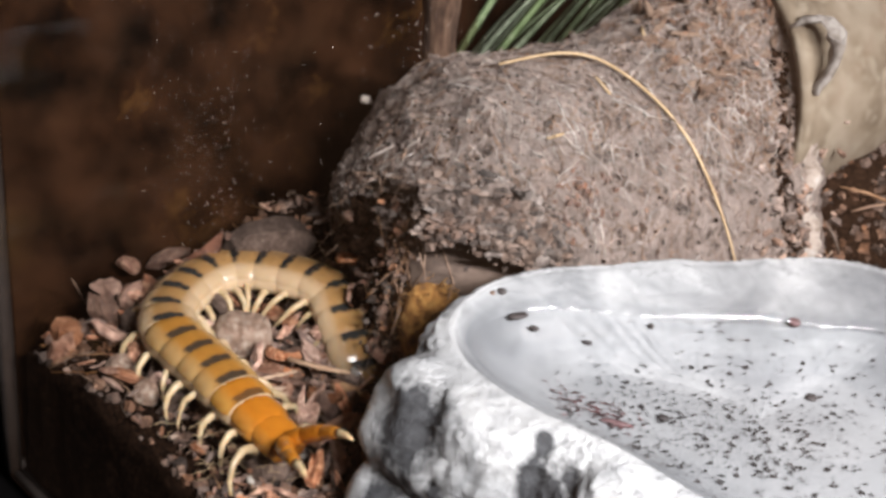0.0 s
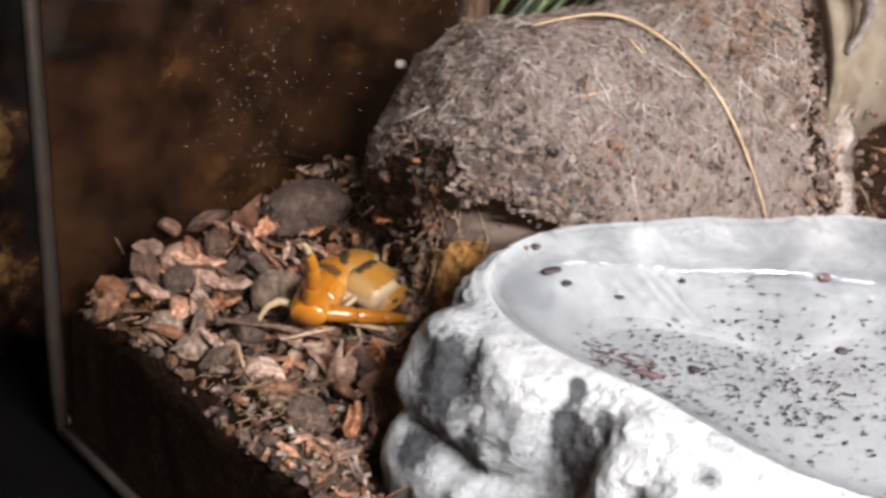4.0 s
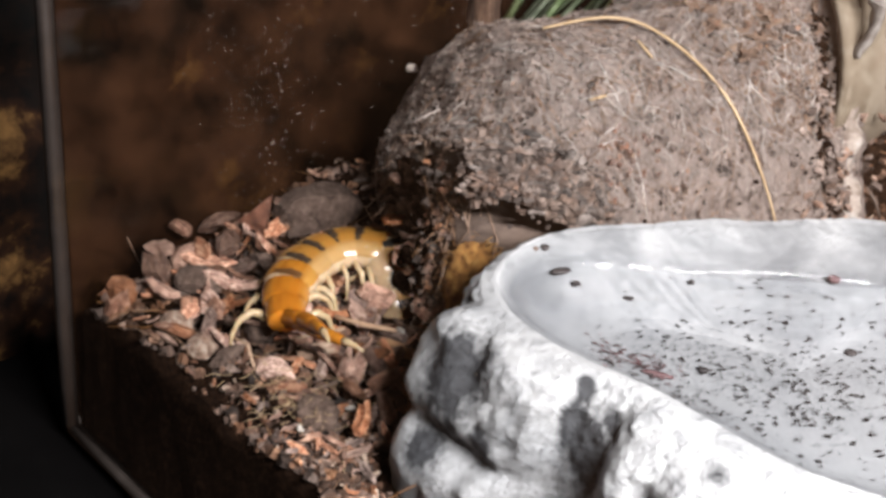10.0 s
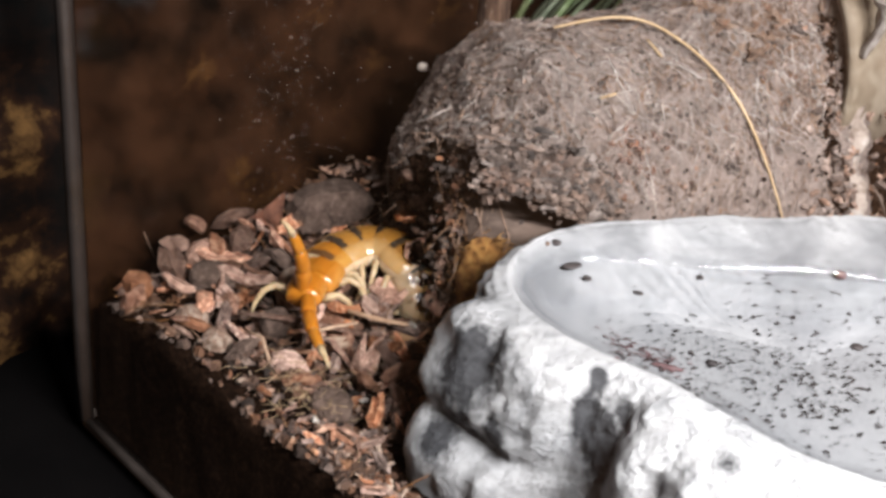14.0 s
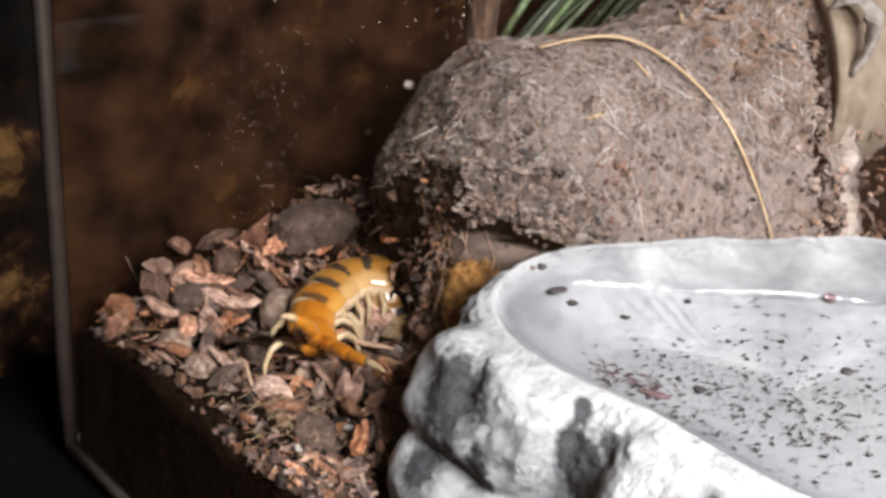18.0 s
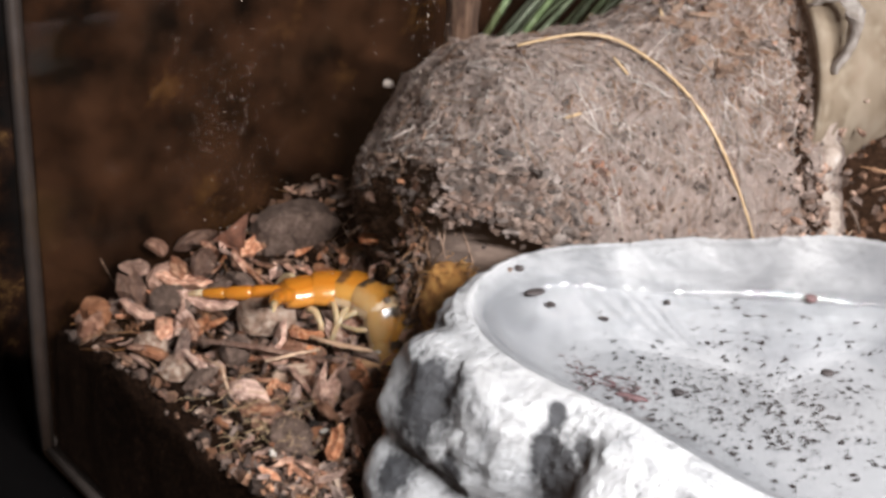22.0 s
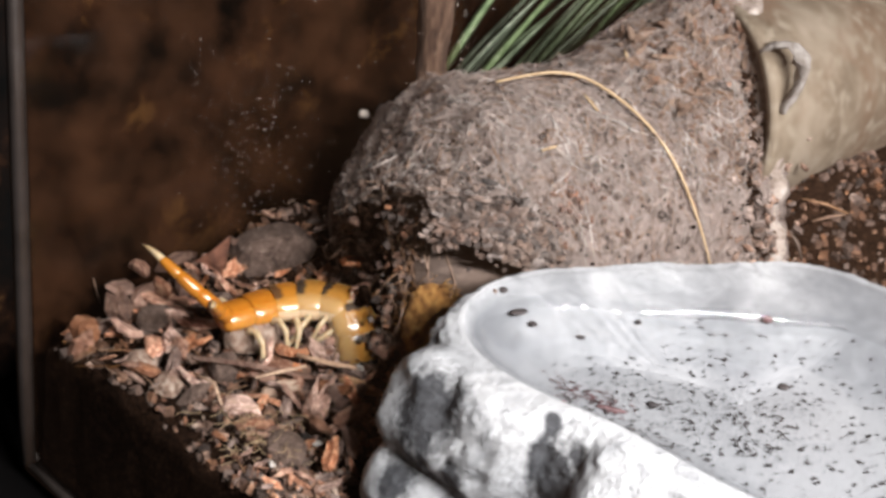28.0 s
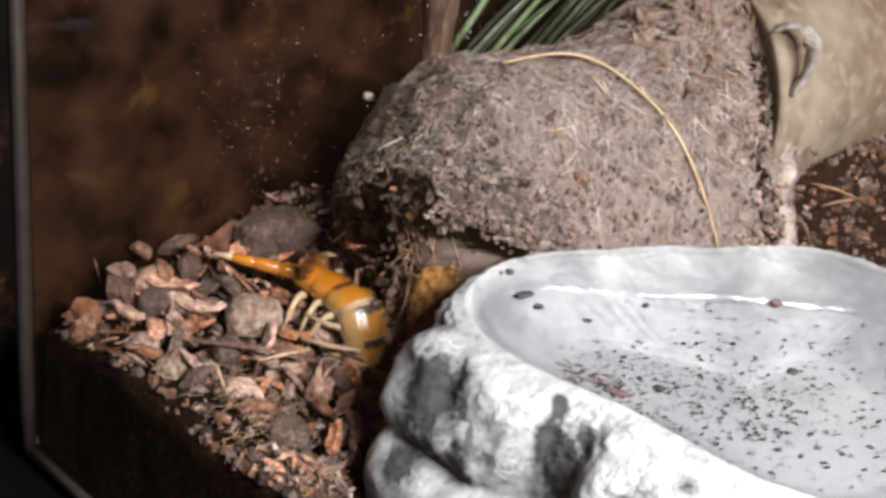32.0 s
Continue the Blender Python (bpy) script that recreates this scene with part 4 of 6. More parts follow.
# the long dry pine needle bent over the mound
bend = ((18, 58.5, 51.5), (26, 61.5, 53), (34, 64, 54), (42, 63.5, 53.4), (50.2, 58.4, 50.4), (58.4, 53, 45.5), (65.3, 47.2, 38.8), (72.6, 43.6, 26.2), (77.7, 41.4, 15.3), (79.2, 41, 11))
pts = [Vector([float(np.interp(q, np.linspace(0, 1, len(bend)), [p[c] for p in bend])) / 1000 for c in range(3)]) + Vector((-0.0003, -0.0009, 0.0008)) for q in np.linspace(0, 1, 30)]
for _ in range(3):
    pts = [pts[0]] + [(a + b_ * 2 + c) / 4 for a, b_, c in zip(pts, pts[1:], pts[2:])] + [pts[-1]]
v, f = tube_data(pts, [0.00024 + 0.00016 * math.sin(math.pi * min(1, q + 0.2)) for q in np.linspace(0, 0.8, 30)], 6)
tagged(mesh_ob("pine_needle", v, f, STRAW), "long golden dry pine needle bent over the mound", "pine needle")
for s, ph, ds, dp, ln in ((0.058, 1.32, 0.6, -0.9, 0.0045), (0.074, 1.52, 0.3, 1, 0.003), (0.042, 1.0, 1, 0.1, 0.004)):
    p0, p1 = mound_at(s, ph, 1) + Vector((0, -0.0006, 0.001)), mound_at(s + ds * ln, ph + dp * ln / 0.04, 1) + Vector((0, -0.0006, 0.001))
    v, f = tube_data([p0, (p0 + p1) / 2, p1], [0.0003, 0.0004, 0.0003], 5)
    tagged(mesh_ob("straw_bit", v, f, STRAW), "short pale straw bit stuck in the silk", "straw")
v, f = chunk_data(rng, 0.014, 0.005, 0.003)
tagged(mesh_ob("bark_flake", [MA * 0.078 + MN * 0.058 + Vector((0, 0, 0.0470)) + w for w in v], f, BARK), "reddish bark flake on top of the mound", "bark chip")
v, f = chunk_data(rng, 0.0032, 0.0026, 0.0024)
tagged(mesh_ob("white_crumb", [Vector((-0.0147, 0.092, 0.0265)) + w for w in v], f, DUST), "small white crumb on a silk thread", "crumb")
v, f = tube_data([(-0.0147, 0.092, 0.0265), (-0.008, 0.086, 0.0255), (0.0, 0.08, 0.028)], [0.00025] * 3, 4)
tagged(mesh_ob("root_hair", v, f, WEB), "pale thread that holds a crumb", "thread")

# roots and coir hanging at the mouth
roots = tagged(empty("root_tangle"), "brown roots and coir hanging at the burrow mouth", "roots")
for k in range(34):
    x0, y0 = rng.uniform(-0.001, 0.010), rng.uniform(0.029, 0.042)
    top = Vector((x0, y0, rng.uniform(0.004, 0.026)))
    end = top + Vector((rng.uniform(-0.005, 0.003), rng.uniform(-0.008, 0.0), -rng.uniform(0.012, 0.028)))
    end.z = max(end.z, -0.006 if end.x < 0 else -0.02)
    mid = (top + end) / 2 + Vector((rng.uniform(-0.004, 0.004), rng.uniform(-0.006, 0), rng.uniform(-0.002, 0.003)))
    r = rng.choice((0.00014, 0.0002, 0.00028, 0.0004))
    v, f = tube_data([top, top.lerp(mid, 0.6), mid, mid.lerp(end, 0.6), end], [r, r * 1.2, r, r * 0.8, r * 0.5], 5)
    mesh_ob("root", v, f, FIBRE, roots)
for k in range(36):
    at = Vector((rng.gauss(0.004, 0.003), rng.gauss(0.036, 0.003), rng.uniform(-0.014, 0.026)))
    v, f = turned(flake_data(rng, *(rng.uniform(0.002, 0.0055) for _ in range(3)), 6), (0, 0, 0), (rng.uniform(0, 6), rng.uniform(0, 6), 0))
    mesh_ob("soil_clod", [at + w for w in v], f, rng.choice((OVERHANG, OVERHANG, BARK, GREY_CLOD)), roots)
for k in range(64):
    s, ph = rng.uniform(-0.004, 0.016), rng.uniform(0.6, 1.45)
    p = mound_at(s, ph, 1.0)
    out = Vector((-0.5, -0.8, 0.2)) * rng.uniform(0.0004, 0.0035)
    q = p + Vector((rng.uniform(-0.006, 0.006), rng.uniform(-0.005, 0.003), rng.uniform(-0.012, 0.004))) + out
    m = (p + q) / 2 + out + Vector((rng.uniform(-0.003, 0.003), 0, 0))
    r = rng.choice((0.0001, 0.00013, 0.00018, 0.0003))
    v, f = tube_data([p, p.lerp(m, 0.6), m, m.lerp(q, 0.6), q], [r, r, r, r * 0.8, r * 0.4], 4)
    mesh_ob("root", v, f, WEB if k % 3 == 0 else FIBRE, roots)
for k in range(70):
    at = MA * rng.uniform(0.002, 0.014) + MN * rng.uniform(0.040, 0.052) + Vector((0, 0, rng.uniform(-0.014, 0.020)))
    size = rng.uniform(0.002, 0.006)
    v, f = turned(flake_data(rng, size * 1.6, size, size * 0.5, 6), at, (rng.uniform(0, 6), rng.uniform(0, 6), 0))
    mesh_ob("soil_clod", v, f, rng.choice((SOIL, SOIL, OVERHANG, BARK)), roots)
bits = []
for k in range(620):
    at = MA * rng.gauss(0.0105, 0.003) + MN * rng.gauss(0.0335, 0.003) + Vector((0, 0, rng.uniform(-0.016, 0.026)))
    bits.append(moved(low_chunk(rng, rng.choice((0.0007, 0.001, 0.0014, 0.002)), 0.7), at))
tagged(joined("hanging_crumbs", bits[::3], BARK_BITS, roots, False), kind="stuff")
tagged(joined("hanging_soil", bits[1::3] + bits[2::3], OVERHANG_BITS, roots, False), kind="stuff")
bits = []
for k in range(150):
    p = MA * rng.gauss(0.0105, 0.0036) + MN * rng.gauss(0.0315, 0.003) + Vector((0, 0, rng.uniform(-0.012, 0.026)))
    q = p + Vector((rng.gauss(0, 0.003), rng.gauss(-0.001, 0.002), -rng.uniform(0.002, 0.010)))
    m = (p + q) / 2 + Vector((rng.gauss(0, 0.0018), rng.gauss(-0.001, 0.001), 0))
    r = rng.choice((0.00007, 0.0001, 0.00016))
    bits.append(tube_data([p, p.lerp(m, 0.6), m, m.lerp(q, 0.6), q], [r, r, r, r, r * 0.5], 3))
tagged(joined("root_hairs", bits, FIBRE, roots), kind="stuff")
tuft = tagged(empty("coir_tuft"), "orange-brown coir tuft beside the dish", "coir")
v, f = chunk_data(rng, 0.0145, 0.010, 0.020, 0.42)
mesh_ob("coir_core", [Vector((0.0056, 0.0270, -0.0010)) + w for w in v], f, TUFT, tuft)
hairs = []
for k in range(420):
    d = Vector((rng.gauss(0, 1), rng.gauss(-0.4, 1), rng.gauss(0.2, 1))).normalized()
    p = Vector((0.0056, 0.0270, -0.0010)) + Vector((d.x * 0.0066, d.y * 0.0048, d.z * 0.0105))
    q = Vector((rng.uniform(-1, 1), rng.uniform(-1, 1), rng.uniform(-1, 1))).normalized()
    hairs.append(tube_data([p, p + d * 0.0006 + q * 0.0015, p + d * 0.0004 + q * 0.003], [0.00018, 0.00018, 0.0001], 3))
joined("coir_hair", hairs, TUFT, tuft)

# ---- the water dish ----
dish = tagged(empty("water_dish"), "pale grey resin rock water dish with shallow water", "water dish")
nu, nv = 520, 130
vs = [dish_at(360 * i / nu, j * (NP - 2.001) / (nv - 1)) for i in range(nu) for j in range(nv)]
fcs = [q[::-1] for q in grid_faces(nu, nv, True)]
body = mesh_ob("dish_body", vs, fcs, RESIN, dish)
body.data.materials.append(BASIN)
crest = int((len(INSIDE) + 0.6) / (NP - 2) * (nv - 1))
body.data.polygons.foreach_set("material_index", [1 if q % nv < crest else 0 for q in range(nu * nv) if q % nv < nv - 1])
# water with a raised edge where it meets the wall
vs, nu = [], 480
WZ = 0.0143
prof = [(30, 0), (24, 0), (16, 0), (8, 0), (5.6, 0)] + [(0.1 + 5 * (0.93 - math.sin(radians(w))), 5 * (1 - math.cos(radians(w)))) for w in range(2, 69, 6)]
for i in range(nu):
    deg = 360 * i / nu
    w = dish_at(deg, 7.05)
    r0 = math.hypot(w.x - DC.x, w.y - DC.y)
    for back_, h in prof:
        r = max(r0 - back_ / 1000, 0.0002 * (31 - back_))
        vs.append(Vector((DC.x + r * math.cos(radians(deg)), DC.y + r * math.sin(radians(deg)), WZ + h / 1000)))
water = mesh_ob("water", vs, grid_faces(nu, len(prof), True), WATER)
water.visible_shadow = False
tagged(water, "clear still water in the dish", "water", kind="structure")

rng = random.Random(11)
fl = tagged(empty("water_flecks"), "dark drowned flecks on the dish floor", "debris", kind="stuff")
bits, reds = [], []
for k in range(1500):
    u = rng.random()
    if u < 0.55:
        x, y = rng.gauss(0.066, 0.018), rng.gauss(-0.014, 0.011)
    else:
        x, y = rng.uniform(0.03, 0.13), rng.uniform(-0.05, 0.012)
    d = Vector((x - DC.x, y - DC.y))
    if d.length > rim_radius(math.degrees(math.atan2(d.y, d.x))) * 0.7:
        continue
    s = rng.choice((0.00012, 0.00015, 0.0002, 0.00026, 0.0004)) * rng.uniform(0.7, 1.3)
    v, f = turned(flake_data(rng, s * 3.4, s * 1.9, s * 0.4, 6), (0, 0, 0), (0, 0, rng.uniform(0, 3.1)))
    bits.append(([Vector((a.x, a.y, abs(a.z) * 0.5)) + Vector((x, y, floor_z(x, y) + 0.0006)) for a in v], f))
for k in range(120):
    q = rng.random()
    x, y = 0.031 + 0.016 * q + rng.gauss(0, 0.0015), -0.006 - 0.008 * q + rng.gauss(0, 0.0024)
    s = rng.uniform(0.0004, 0.0012)
    v, f = turned(flake_data(rng, s * 1.5, s * 0.6, s * 0.2, 6), (0, 0, 0), (0, 0, rng.gauss(-0.4, 0.5)))
    reds.append(([Vector((a.x, a.y, abs(a.z) * 0.5)) + Vector((x, y, floor_z(x, y) + 0.0006)) for a in v], f))
tagged(joined("water_fleck", bits, FLECK, fl, False), kind="stuff")
tagged(joined("red_fleck", reds, RED_FLECK, fl, False), kind="stuff")
for nm, at, size, mt, lab in (("leaf_fleck", (0.0239, 0.0068, 0.0150), (0.0050, 0.0022, 0.0008), FLECK, "dark seed-like fleck on the dish wall"),
                              ("red_crumb", (0.0846, 0.0106, 0.0156), (0.0030, 0.0026, 0.0018), RED_FLECK, "red-brown crumb afloat at the water's edge"),
                              ("dark_crumb", (0.0395, 0.0072, 0.0050), (0.0024, 0.0014, 0.0006), FLECK, "dark crumb under the water"),
                              ("dark_crumb", (0.0874, -0.0021, 0.0050), (0.0026, 0.0022, 0.001), FLECK, "dark crumb under the water"),
                              ("dark_crumb", (0.0539, -0.012, 0.0050), (0.0026, 0.0016, 0.001), FLECK, "dark crumb under the water"),
                              ("bark_sliver", (0.0437, -0.0146, 0.0052), (0.0065, 0.0015, 0.0010), RED_FLECK, "dark red bark sliver under the water"),
                              ("rim_crumb", (0.0200, 0.0110, 0.0182), (0.0022, 0.0018, 0.0012), FLECK, "dark crumb on the dish rim"),
                              ("rim_crumb", (0.0178, 0.0100, 0.0182), (0.0016, 0.0012, 0.0010), BARK, "dark crumb on the dish rim"),
                              ("dark_crumb", (0.0275, 0.0060, 0.0125), (0.002, 0.0014, 0.001), FLECK, "dark crumb on the dish wall"),
                              ("dark_crumb", (0.053, 0.0085, 0.0135), (0.0014, 0.0012, 0.001), FLECK, "dark crumb on the dish wall")):
    v, f = chunk_data(rng, *size)
    turn = Matrix.Rotation(0.35, 3, "Z") if nm == "leaf_fleck" else Matrix.Rotation(-0.3, 3, "Z")
    if "under the water" in lab:
        at = (at[0], at[1], floor_z(at[0], at[1]) + 0.0005)
    tagged(mesh_ob(nm, [Vector(at) + turn @ w for w in v], f, mt), lab, "debris")

# ---- grass at the back ----
grass = tagged(empty("grass_plant", (0.03, 0.145, -0.02)), "green plastic grass tuft behind the mound", "plant")
rng = random.Random(3)
for k in range(26):
    bx, by = rng.uniform(-0.006, 0.032), rng.uniform(0.128, 0.165)
    ln, lean = rng.uniform(0.09, 0.13), rng.uniform(0.38, 0.62)
    base = Vector((bx - 0.03, by - 0.145, 0.0))
    out = Vector((lean, rng.uniform(-0.15, 0.15), 1)).normalized()
    vs = []
    for i in range(7):
        q = i / 6
        p = base + out * ln * q + Vector((0.012 * q * q, 0, -0.008 * q * q))
        w = 0.0016 * (1 - q ** 2) + 0.00015
        vs += [p + Vector((-w, 0, 0.3 * w)), p + Vector((0, -w * 0.35, 0)), p + Vector((w, 0, -0.3 * w)), p + Vector((0, w * 0.25, 0))]
    fc = [(4 * i + a, 4 * i + (a + 1) % 4, 4 * i + 4 + (a + 1) % 4, 4 * i + 4 + a) for i in range(6) for a in range(4)]
    mesh_ob("blade", vs, fc, BLADE, grass)

# a dry brown stem stands behind the mound
pts = [Vector((0.0045 + 0.0012 * math.sin(q * 7), 0.112, -0.024 + 0.15 * q)) for q in np.linspace(0, 1, 26)]
v, f = tube_data(pts, [0.0060 + 0.0010 * math.sin(q * 11) for q in np.linspace(0, 1, 26)], 14)
tagged(mesh_ob("dry_stem", [p + Vector((1, -1, 0)) * 0.0028 * fbm(p, 160, 3) for p in v], f, STEM), "dry brown fibrous stem standing behind the mound", "stem")

# ---- bark chips, clods and sticks on the soil ----
rng = random.Random(21)
shapes = []
for k in range(24):
    lx, ly, lz = rng.uniform(0.8, 1.25), rng.uniform(0.22, 0.58), rng.choice((0.06, 0.08, 0.11, 0.15, 0.22))
    v, f = flake_data(rng, lx, ly, lz, rng.choice((7, 8, 9)))
    me = bpy.data.meshes.new("bark_chip")
    me.from_pydata([tuple(w * 0.01) for w in v], [], f)
    me.materials.append(BARK)
    shapes.append(me)


def bare(a, b):
    """The strip of plain soil along the front pane, where few chips lie."""
    return b < 0.020 and a < 0.078 and rng.random() < 0.8


def place_chip(mesh, x, y, z, size, rot, name="bark_chip"):
    ob = new(name, mesh)
    ob.parent = soil
    ob.matrix_basis = Matrix.LocRotScale((x, y, z), Euler(rot), (size, size, size))
    return ob


count = 0
while count < 300:
    if count < 235:
        a, b = rng.uniform(0.008, 0.118), rng.uniform(0.008, 0.098)
    else:
        a, b = rng.uniform(0.09, 0.2), rng.uniform(0.13, 0.21)
    p = tank(a, b, 0)
    if in_dish(p.x, p.y, -0.002) or in_mound(p.x, p.y, -0.003):
        continue
    if (p.x - HOLE.x) ** 2 + (p.y - HOLE.y) ** 2 < 0.011 ** 2:
        continue
    near = a > 0.045 and b < 0.026
    if bare(a, b) or (p.y > 0.074 and p.x > -0.045 and p.x < 0.02):
        continue
    if near and rng.random() < 0.45:
        continue
    size = rng.uniform(0.3, 0.6) if near else rng.choice((0.5, 0.65, 0.85, 1.05, 1.3))
    place_chip(rng.choice(shapes), p.x, p.y, soil_z(p.x, p.y) + 0.0012 * size + rng.uniform(0, 0.003), size, (rng.gauss(0, 0.55), rng.gauss(0, 0.45), rng.uniform(0, 6.3)))
    count += 1
# fine crumbs over all the visible soil
bits = []
for k in range(3600):
    a, b = rng.uniform(0.0055, 0.15), 0.0055 + 0.11 * rng.random() ** 1.4
    p = tank(a, b, 0)
    if in_dish(p.x, p.y, -0.004) or in_mound(p.x, p.y, -0.004) or bare(a, b):
        continue
    s = rng.choice((0.0009, 0.0013, 0.0018, 0.0026))
    bits.append(moved(low_chunk(rng, s, 0.7), (p.x, p.y, soil_z(p.x, p.y) + s * 0.2)))
for k in range(900):
    q = MA * rng.uniform(0.095, 0.17) + MN * rng.uniform(-0.005, 0.05)
    s = rng.choice((0.0008, 0.0011, 0.0016, 0.0024))
    bits.append(moved(low_chunk(rng, s, 0.7), (q.x, q.y, soil_z(q.x, q.y) + s * 0.25)))
for k in range(700):
    a, b = rng.uniform(0.1, 0.22), rng.uniform(0.12, 0.22)
    p = tank(a, b, 0)
    s = rng.choice((0.0012, 0.002, 0.003))
    bits.append(moved(low_chunk(rng, s, 0.7), (p.x, p.y, soil_z(p.x, p.y) + s * 0.2)))
tagged(joined("soil_crumbs", bits, CRUMB, soil, False), kind="stuff")
bits = []
for k in range(520):
    a, b = rng.gauss(0.078, 0.022), 0.006 + abs(rng.gauss(0, 0.016))
    p = tank(a, b, 0)
    if a < 0.01 or in_dish(p.x, p.y, -0.004) or bare(a, b):
        continue
    s = rng.choice((0.0006, 0.0009, 0.0012, 0.0018))
    bits.append(turned(flake_data(rng, s * 2.2, s * 0.9, s * 0.4, 6), (p.x, p.y, soil_z(p.x, p.y) + s * 0.4 + rng.uniform(0, 0.002)), (rng.gauss(0, 0.6), rng.gauss(0, 0.5), rng.uniform(0, 6))))
tagged(joined("wood_crumbs", bits[::9], PALE_CHIP, soil, False), kind="stuff")
tagged(joined("bark_crumbs", bits[1::3] + bits[2::3], BARK_BITS, soil, False), kind="stuff")
hairs = []
for k in range(110):
    p = Vector((rng.gauss(-0.030, 0.012), rng.gauss(-0.002, 0.010), 0))
    if in_dish(p.x, p.y) or (p - CORNER).dot(INTO) < 0.009:
        continue
    p.z = soil_z(p.x, p.y) + rng.uniform(0.002, 0.006)
    w0, ln = rng.uniform(0, 6.3), rng.uniform(0.0025, 0.007)
    pts = [p]
    for q in range(5):
        w0 += rng.uniform(-0.7, 0.7)
        pts.append(pts[-1] + Vector((math.cos(w0), math.sin(w0), rng.gauss(0, 0.3))) * ln / 5)
    hairs.append(tube_data(pts, [0.00009] * 5 + [0.00004], 3))
tagged(joined("pale_hairs", hairs, STRAW, soil), kind="stuff")
# splinters of bark lying about
bits = []
for k in range(420):
    a, b_ = rng.uniform(0.007, 0.13), rng.uniform(0.007, 0.10)
    p = tank(a, b_, 0)
    if in_dish(p.x, p.y, -0.003) or in_mound(p.x, p.y, -0.004) or bare(a, b_):
        continue
    ln = rng.uniform(0.003, 0.009)
    bits.append(turned(flake_data(rng, ln, ln * rng.uniform(0.16, 0.34), ln * 0.12, 6), (p.x, p.y, soil_z(p.x, p.y) + rng.uniform(0.0008, 0.0045)), (rng.gauss(0, 0.5), rng.gauss(0, 0.35), rng.uniform(0, 6.3))))
tagged(joined("bark_splinters", bits, BARK_BITS, soil, False), kind="stuff")
# loose hairs of coir
hairs = []
for k in range(150):
    a, b = rng.uniform(0.006, 0.12), rng.uniform(0.006, 0.09)
    p = tank(a, b, 0)
    if in_dish(p.x, p.y, -0.004) or in_mound(p.x, p.y):
        continue
    p.z = soil_z(p.x, p.y) + 0.003
    d = Vector((rng.uniform(-1, 1), rng.uniform(-1, 1), rng.uniform(-0.2, 0.35))) * rng.uniform(0.003, 0.008)
    e = Vector((rng.uniform(-1, 1), rng.uniform(-1, 1), rng.uniform(0, 0.8))) * 0.002
    r = rng.uniform(0.00008, 0.0002)
    hairs.append(tube_data([p - d, p + e * 0.6, p + e, p + d * 0.6 + e * 0.6, p + d], [r] * 4 + [r * 0.5], 3))
tagged(joined("coir_hairs", hairs, FIBRE, soil), kind="stuff")


def lump(name, at, size, rot, mat, label, cat, rough=0.28):
    v, f = chunk_data(rng, *size, rough) if "clod" in name else flake_data(rng, *size, 9)
    ob = mesh_ob(name, v, f, mat, None, False)
    ob.matrix_world = pose(*at, *rot)
    return tagged(ob, label, cat, group=cat + "s on the soil")


def stick(name, pts, r, mat, label, cat):
    v, f = tube_data([Vector(p) for p in pts], [r * 0.8, r, r * 0.7][:len(pts)], 7, 0.7)
    return tagged(mesh_ob(name, v, f, mat), label, cat)


lump("soil_clod", (-0.0406, 0.0386, -0.0165), (0.0165, 0.011, 0.0105), (5, 8, 10), STONE, "pale crumbly soil clod on the bark chips", "soil clod", 0.2)
lump("soil_clod", (-0.0375, 0.0690, -0.0075), (0.024, 0.014, 0.013), (0, -8, 20), GREY_CLOD, "large grey soil clod at the back of the chip heap", "soil clod", 0.22)
lump("soil_clod", (-0.0657, 0.0416, -0.0165), (0.012, 0.008, 0.006), (10, 5, 15), GREY_CLOD, "grey soil clod among the bark chips", "soil clod", 0.28)
lump("soil_clod", (-0.0459, 0.0245, -0.0185), (0.0075, 0.0065, 0.008), (0, 0, 30), GREY_CLOD, "small dark rounded clod", "soil clod", 0.28)
lump("soil_clod", (-0.0280, -0.0056, -0.0195), (0.0105, 0.0095, 0.007), (0, 10, 0), GREY_CLOD, "grey fluffy soil clod near the pane", "soil clod", 0.28)
lump("soil_clod", (-0.0585, 0.0143, -0.0185), (0.0075, 0.0065, 0.0085), (0, 0, 70), STONE, "tan crumbly clod at the pane", "soil clod", 0.28)
lump("soil_clod", (-0.0668, 0.0239, -0.0185), (0.008, 0.0065, 0.007), (0, 15, 20), STONE, "pale crumbly clod at the pane", "soil clod", 0.28)
lump("wood_chip", (-0.0118, 0.0190, -0.0175), (0.0125, 0.0042, 0.0022), (8, 6, -12), PALE_CHIP, "flat pale wood chip beside the dish", "wood chip", 0.28)
lump("wood_chip", (-0.0306, 0.0165, -0.0185), (0.0115, 0.0055, 0.0024), (10, -4, 10), PALE_CHIP, "flat pale wood chip on the soil", "wood chip", 0.28)
lump("bark_chip", (-0.0184, 0.0397, -0.0165), (0.0135, 0.0075, 0.0028), (12, 4, -15), BARK, "broad flat brown bark chip by the burrow", "bark chip", 0.28)
lump("bark_chip", (-0.0049, 0.0331, -0.0155), (0.0125, 0.0085, 0.0032), (-10, 10, -30), BARK, "broad flat brown bark chip by the burrow", "bark chip", 0.28)
lump("bark_chip", (-0.0655, 0.0667, -0.0125), (0.0150, 0.0050, 0.0028), (35, -20, 22), BARK, "reddish bark chip standing on the heap", "bark chip", 0.28)
